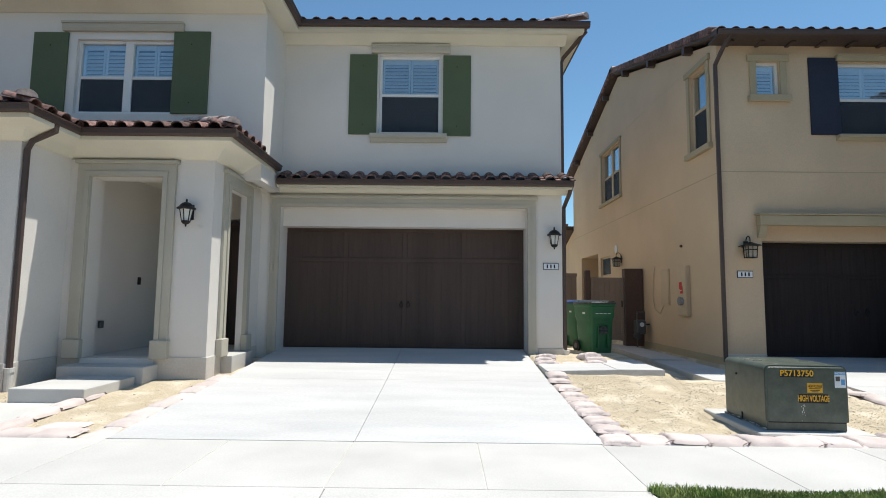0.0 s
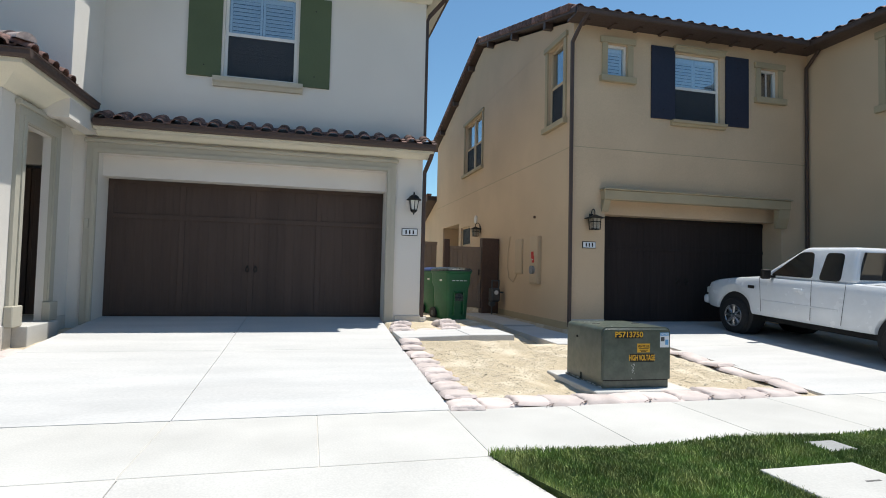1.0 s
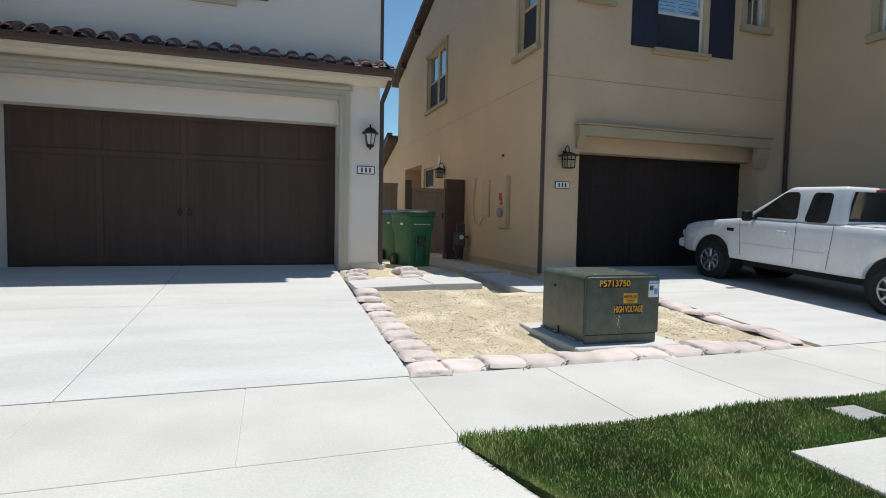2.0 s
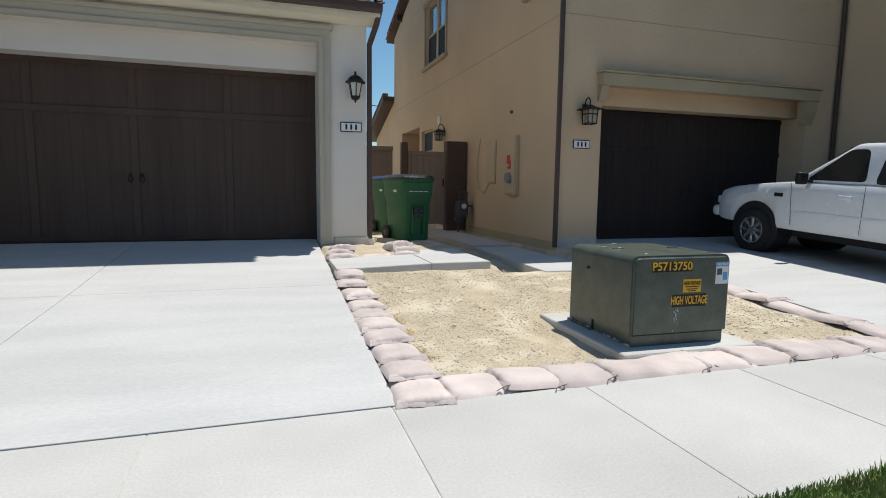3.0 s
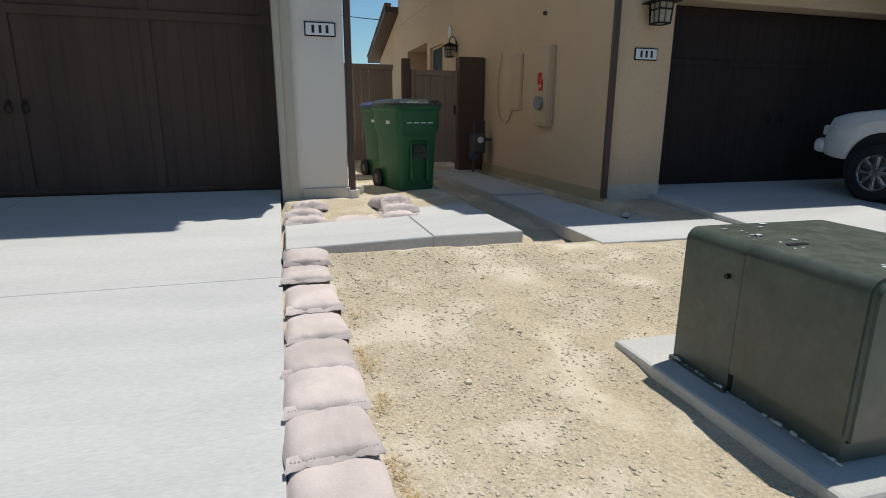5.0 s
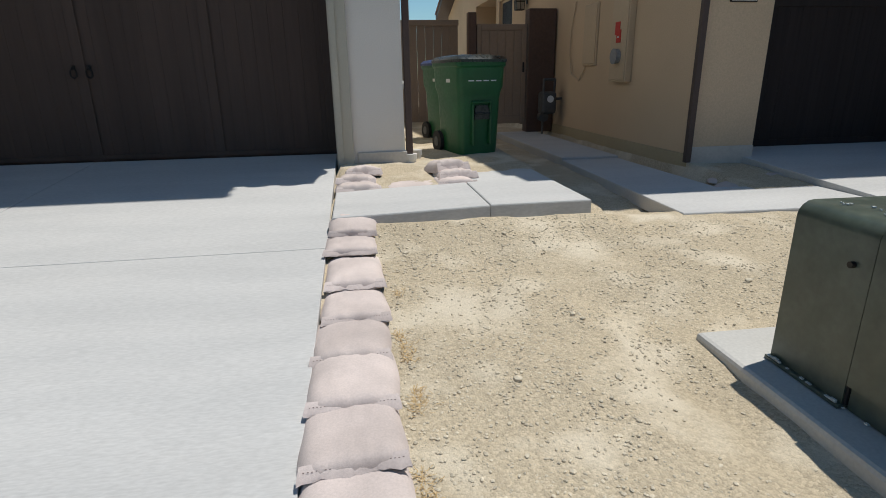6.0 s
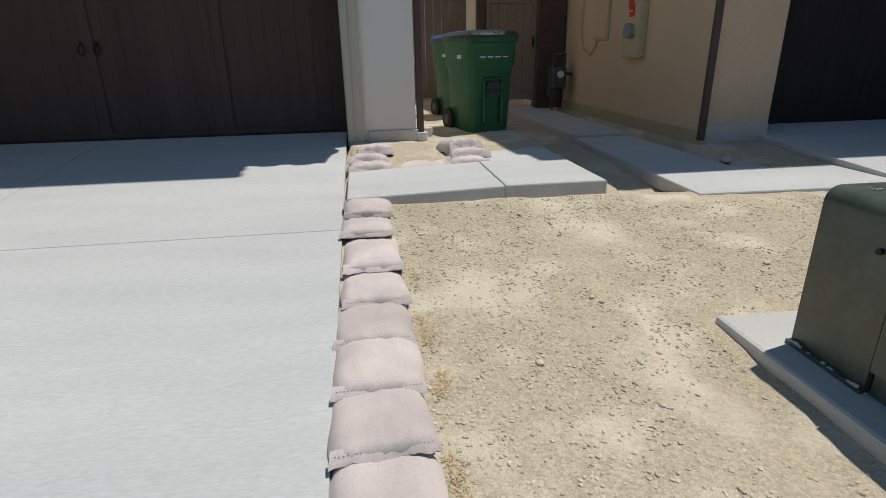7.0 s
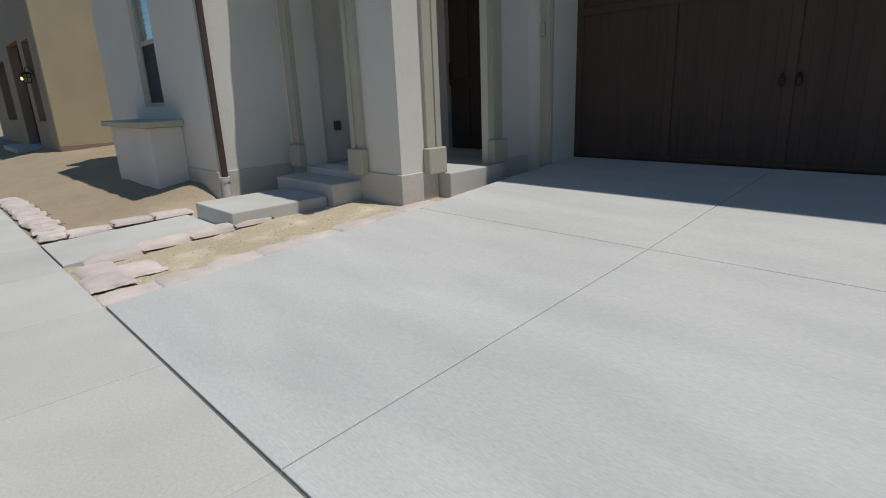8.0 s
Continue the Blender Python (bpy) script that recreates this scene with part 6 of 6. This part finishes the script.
def wheel(parent, x, y, r, side):
    w = new("wheel")
    w.parent = parent
    prof = [(0.0, r * 0.62), (0.0, r * 0.93), (0.03, r), (0.20, r), (0.23, r * 0.93), (0.23, r * 0.62)]
    bm, rings, n = bmesh.new(), [], 32
    for dx, rr in prof:
        rings.append([bm.verts.new((x + side * -dx, y + rr * math.cos(2 * math.pi * k / n), r + rr * math.sin(2 * math.pi * k / n))) for k in range(n)])
    for a, b in zip(rings, rings[1:]):
        for k in range(n):
            bm.faces.new((a[k], a[(k + 1) % n], b[(k + 1) % n], b[k]))
    part("tyre", bm, "rubber", w, smooth=True)
    bm = rod(bmesh.new(), (x - side * 0.05, y, r), (x - side * 0.18, y, r), r * 0.6, seg=28)
    part("rim_well", bm, "meter", w)
    bm = rod(bmesh.new(), (x - side * 0.005, y, r), (x - side * 0.06, y, r), r * 0.16, seg=14)
    for k in range(8):
        a = 2 * math.pi * k / 8
        rod(bm, (x - side * 0.02, y + r * 0.12 * math.cos(a), r + r * 0.12 * math.sin(a)), (x - side * 0.02, y + r * 0.6 * math.cos(a), r + r * 0.6 * math.sin(a)), r * 0.07, r * 0.085, 6)
    part("rim", bm, "chrome", w)
    bm = bmesh.new()
    for k in range(28):
        a, b = 2 * math.pi * k / 28, 2 * math.pi * (k + 1) / 28
        rod(bm, (x - side * 0.008, y + r * 0.6 * math.cos(a), r + r * 0.6 * math.sin(a)), (x - side * 0.008, y + r * 0.6 * math.cos(b), r + r * 0.6 * math.sin(b)), r * 0.045, seg=6)
    part("rim_edge", bm, "chrome", w)


TW, WR, FA, RA = 0.93, 0.35, 1.62, -1.62
truck = thing("pickup_truck", "white extended-cab pickup truck parked nose to the garage", "truck", (9.30, 7.6, 0.147))
truck.matrix_basis = pose(9.30, 7.6, 0.147, 3.3, 0, 0)
low = 0.44
top_line = curve([(2.47, 0.70), (2.455, 0.80), (2.43, 0.89), (2.38, 0.955), (2.28, 1.005), (2.1, 1.045), (1.6, 1.115), (1.02, 1.17), (-0.8, 1.18), (-2.74, 1.16), (-2.78, 1.10)])
low_line = curve([(2.47, 0.50), (2.2, 0.46), (1.0, low), (-1.0, low), (-2.78, 0.50)])
wide_line = curve([(2.47, 0.80), (2.38, 0.89), (2.1, TW - 0.01), (1.0, TW), (-2.5, TW), (-2.78, TW - 0.03)])
body = loft("body", "truck", truck, stations(-2.78, 2.47, (FA, RA), 0.445), top_line, arched(low_line, (FA, RA), 0.385, 0.445), wide_line)
part("front_bumper", boxed(-0.87, 0.87, 2.38, 2.56, 0.50, 0.69, 0.07, 4), "truck", truck)
part("rear_bumper", boxed(-0.86, 0.86, -2.90, -2.77, 0.46, 0.62, 0.03, 2), "chrome", truck)
cab = bmesh.new()
cb = [(-0.86, 1.06, 1.165), (0.86, 1.06, 1.165), (0.86, -0.80, 1.165), (-0.86, -0.80, 1.165)]
ct = [(-0.68, 0.26, 1.74), (0.68, 0.26, 1.74), (0.69, -0.70, 1.76), (-0.69, -0.70, 1.76)]
lo_v, hi_v = [cab.verts.new(p) for p in cb], [cab.verts.new(p) for p in ct]
cab.faces.new(lo_v), cab.faces.new(hi_v[::-1])
for i in range(4):
    cab.faces.new((lo_v[i], lo_v[(i + 1) % 4], hi_v[(i + 1) % 4], hi_v[i]))
bmesh.ops.bevel(cab, geom=cab.edges[:], offset=0.07, segments=4, affect="EDGES", profile=0.5)
part("cab", cab, "truck", truck, smooth=True)


def rounded(pts, r):
    """An outline with its corners turned into short arcs."""
    out = []
    for i, b in enumerate(pts):
        a, b, c = Vector(pts[i - 1]), Vector(b), Vector(pts[(i + 1) % len(pts)])
        p, q = b + (a - b).normalized() * min(r, (a - b).length * 0.45), b + (c - b).normalized() * min(r, (c - b).length * 0.45)
        out += [tuple(p * (1 - t) ** 2 + b * 2 * t * (1 - t) + q * t * t) for t in (0, 0.33, 0.67, 1)]
    return out


def side_glass(pts, sx, name="side_window"):
    bm = bmesh.new()
    pts = rounded(pts, 0.07)
    xs = lambda z: sx * (0.86 - (z - 1.165) / 0.585 * 0.175)
    a = [bm.verts.new((xs(z) + sx * 0.006, y, z)) for y, z in pts]
    b = [bm.verts.new((xs(z) - sx * 0.02, y, z)) for y, z in pts]
    bm.faces.new(a), bm.faces.new(b[::-1])
    for i in range(len(pts)):
        j = (i + 1) % len(pts)
        bm.faces.new((a[i], b[i], b[j], a[j]))
    return part(name, bm, "carglass", truck)


for sx in (-1, 1):
    side_glass([(0.82, 1.21), (0.30, 1.655), (0.05, 1.66), (-0.04, 1.21)], sx)
    side_glass([(-0.16, 1.19), (-0.55, 1.19), (-0.51, 1.655), (-0.19, 1.66)], sx)
    x = sx * (TW + 0.016)
    for y0, z0, y1, z1 in ((0.92, 0.52, 0.98, 1.16), (-0.11, 0.5, -0.11, 1.18), (-0.66, 0.5, -0.72, 1.18)):
        part("door_gap", rod(bmesh.new(), (x - sx * 0.004, y0, z0), (x - sx * 0.004, y1, z1), 0.0032, seg=6), "rubber", truck)
    part("side_moulding", boxed(min(x, x - sx * 0.02), max(x, x - sx * 0.02), -0.60, 0.90, 0.71, 0.745, 0.005), "truck", truck)
    part("door_handle", boxed(min(x - sx * 0.03, x + sx * 0.02), max(x - sx * 0.03, x + sx * 0.02), 0.05, 0.23, 0.96, 1.02, 0.015, 2), "truck", truck)
    part("fender_badge", boxed(min(x, x - sx * 0.02), max(x, x - sx * 0.02), 1.10, 1.26, 0.93, 0.99, 0.01), "iron", truck)
    mir = boxed(min(sx * 0.95, sx * 1.13), max(sx * 0.95, sx * 1.13), 0.70, 0.79, 1.14, 1.32, 0.03, 2)
    box(mir, min(sx * 0.84, sx * 0.97), max(sx * 0.84, sx * 0.97), 0.72, 0.78, 1.17, 1.21)
    part("mirror", mir, "iron", truck)
    part("headlight", boxed(min(sx * 0.60, sx * 0.87), max(sx * 0.60, sx * 0.87), 2.30, 2.447, 0.73, 0.86, 0.02), "lamp_glass", truck)
    part("tail_light", boxed(min(sx * 0.80, sx * 0.925), max(sx * 0.80, sx * 0.925), -2.80, -2.74, 0.72, 1.06, 0.01), "red", truck)
    part("wheel_well", rod(bmesh.new(), (sx * 0.55, FA, 0.40), (sx * 0.86, FA, 0.40), 0.443, seg=24), "rubber", truck)
    part("wheel_well", rod(bmesh.new(), (sx * 0.55, RA, 0.40), (sx * 0.86, RA, 0.40), 0.443, seg=24), "rubber", truck)
    for y in (FA, RA):
        wheel(truck, sx * (TW - 0.005), y, WR, sx)
part("rear_window", prism(bmesh.new(), [(-0.76, 1.22), (0.76, 1.22), (0.62, 1.68), (-0.62, 1.68)], -0.788, -0.745, "y"), "carglass", truck)
part("brake_light", boxed(-0.14, 0.14, -0.755, -0.71, 1.695, 1.725, 0.004), "red", truck)
sheet("windscreen", "carglass", truck, [(-0.74, 1.0, 1.215), (0.74, 1.0, 1.215), (0.63, 0.36, 1.70), (-0.63, 0.36, 1.70)], 0.02)
part("grille", boxed(-0.5, 0.5, 2.39, 2.46, 0.72, 0.86, 0.01), "iron", truck)
# black sheet stands in for the shaded open bed, which has no recess
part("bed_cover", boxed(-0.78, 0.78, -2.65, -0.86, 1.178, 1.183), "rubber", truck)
part("chassis", boxed(-0.55, 0.55, -2.6, 2.3, 0.30, 0.45), "rubber", truck)

# ---- neighbour house down the street ----
far = thing("neighbour_house", "tan stucco house down the street, its porch front coloured dark for shade", "house")
XC, YC = -15.6, 7.0
wall("wall", "tantrim", far, "y", YC, 20, 0.1, 6.4, XC - 0.2, XC)
# street front in dark brown: its shade is put into the colour
wall("wall", "gate", far, "x", -26, XC - 0.2, 0.1, 6.4, YC, YC + 0.25, [(-17.6, -16.6, 1.0, 3.0), (-20.2, -18.2, 0.2, 3.1), (-23.5, -21.5, 1.0, 2.8)])
wall("wall", "tan", far, "y", YC, 20, 0.1, 6.4, -26.2, -26)
wall("wall", "tan", far, "x", -26, XC - 0.2, 0.1, 6.4, 20, 20.2)
# near-black back wall, the shade inside the porch given as colour
part("porch_back", boxed(-20.8, -16.2, 9.0, 9.1, 0.2, 3.4), "inside", far)
part("porch_ceiling", boxed(-20.8, -16.2, YC + 0.25, 9.0, 3.2, 3.3), "tantrim", far)
part("porch_floor", boxed(-20.8, -17.9, YC - 0.6, 9.0, 0.05, 0.3, 0.01), "walkcon", far)
part("baseboard", boxed(XC, XC + 0.03, YC, 20, 0.1, 0.42, 0.006), "gate", far)
part("roof_deck", prism(bmesh.new(), [(YC - 0.5, 6.4), (13.5, 8.4), (20.6, 6.4)], -26.6, XC + 0.4, "x"), "brown", far)
lamp_far = lantern((-16.95, YC, 2.15), 0, "lit amber wall lantern on the neighbour porch", True, 0.75)
part("bulb", rod(bmesh.new(), (0, -0.32, -0.16), (0, -0.32, -0.06), 0.045, seg=10), "bulb", lamp_far)

# unseen house added behind the camera to close the street and block low sky
over = thing("unseen_house_over_street", "unseen plain tan house added across the street to block low sky", "house")
wall("wall", "tan", over, "x", -26, 26, -0.2, 6.2, -15.2, -15.0, [])
part("roof_deck", prism(bmesh.new(), [(-14.5, 6.2), (-19.5, 8.2), (-25, 6.2)], -26.4, 26.4, "x"), "tile", over)
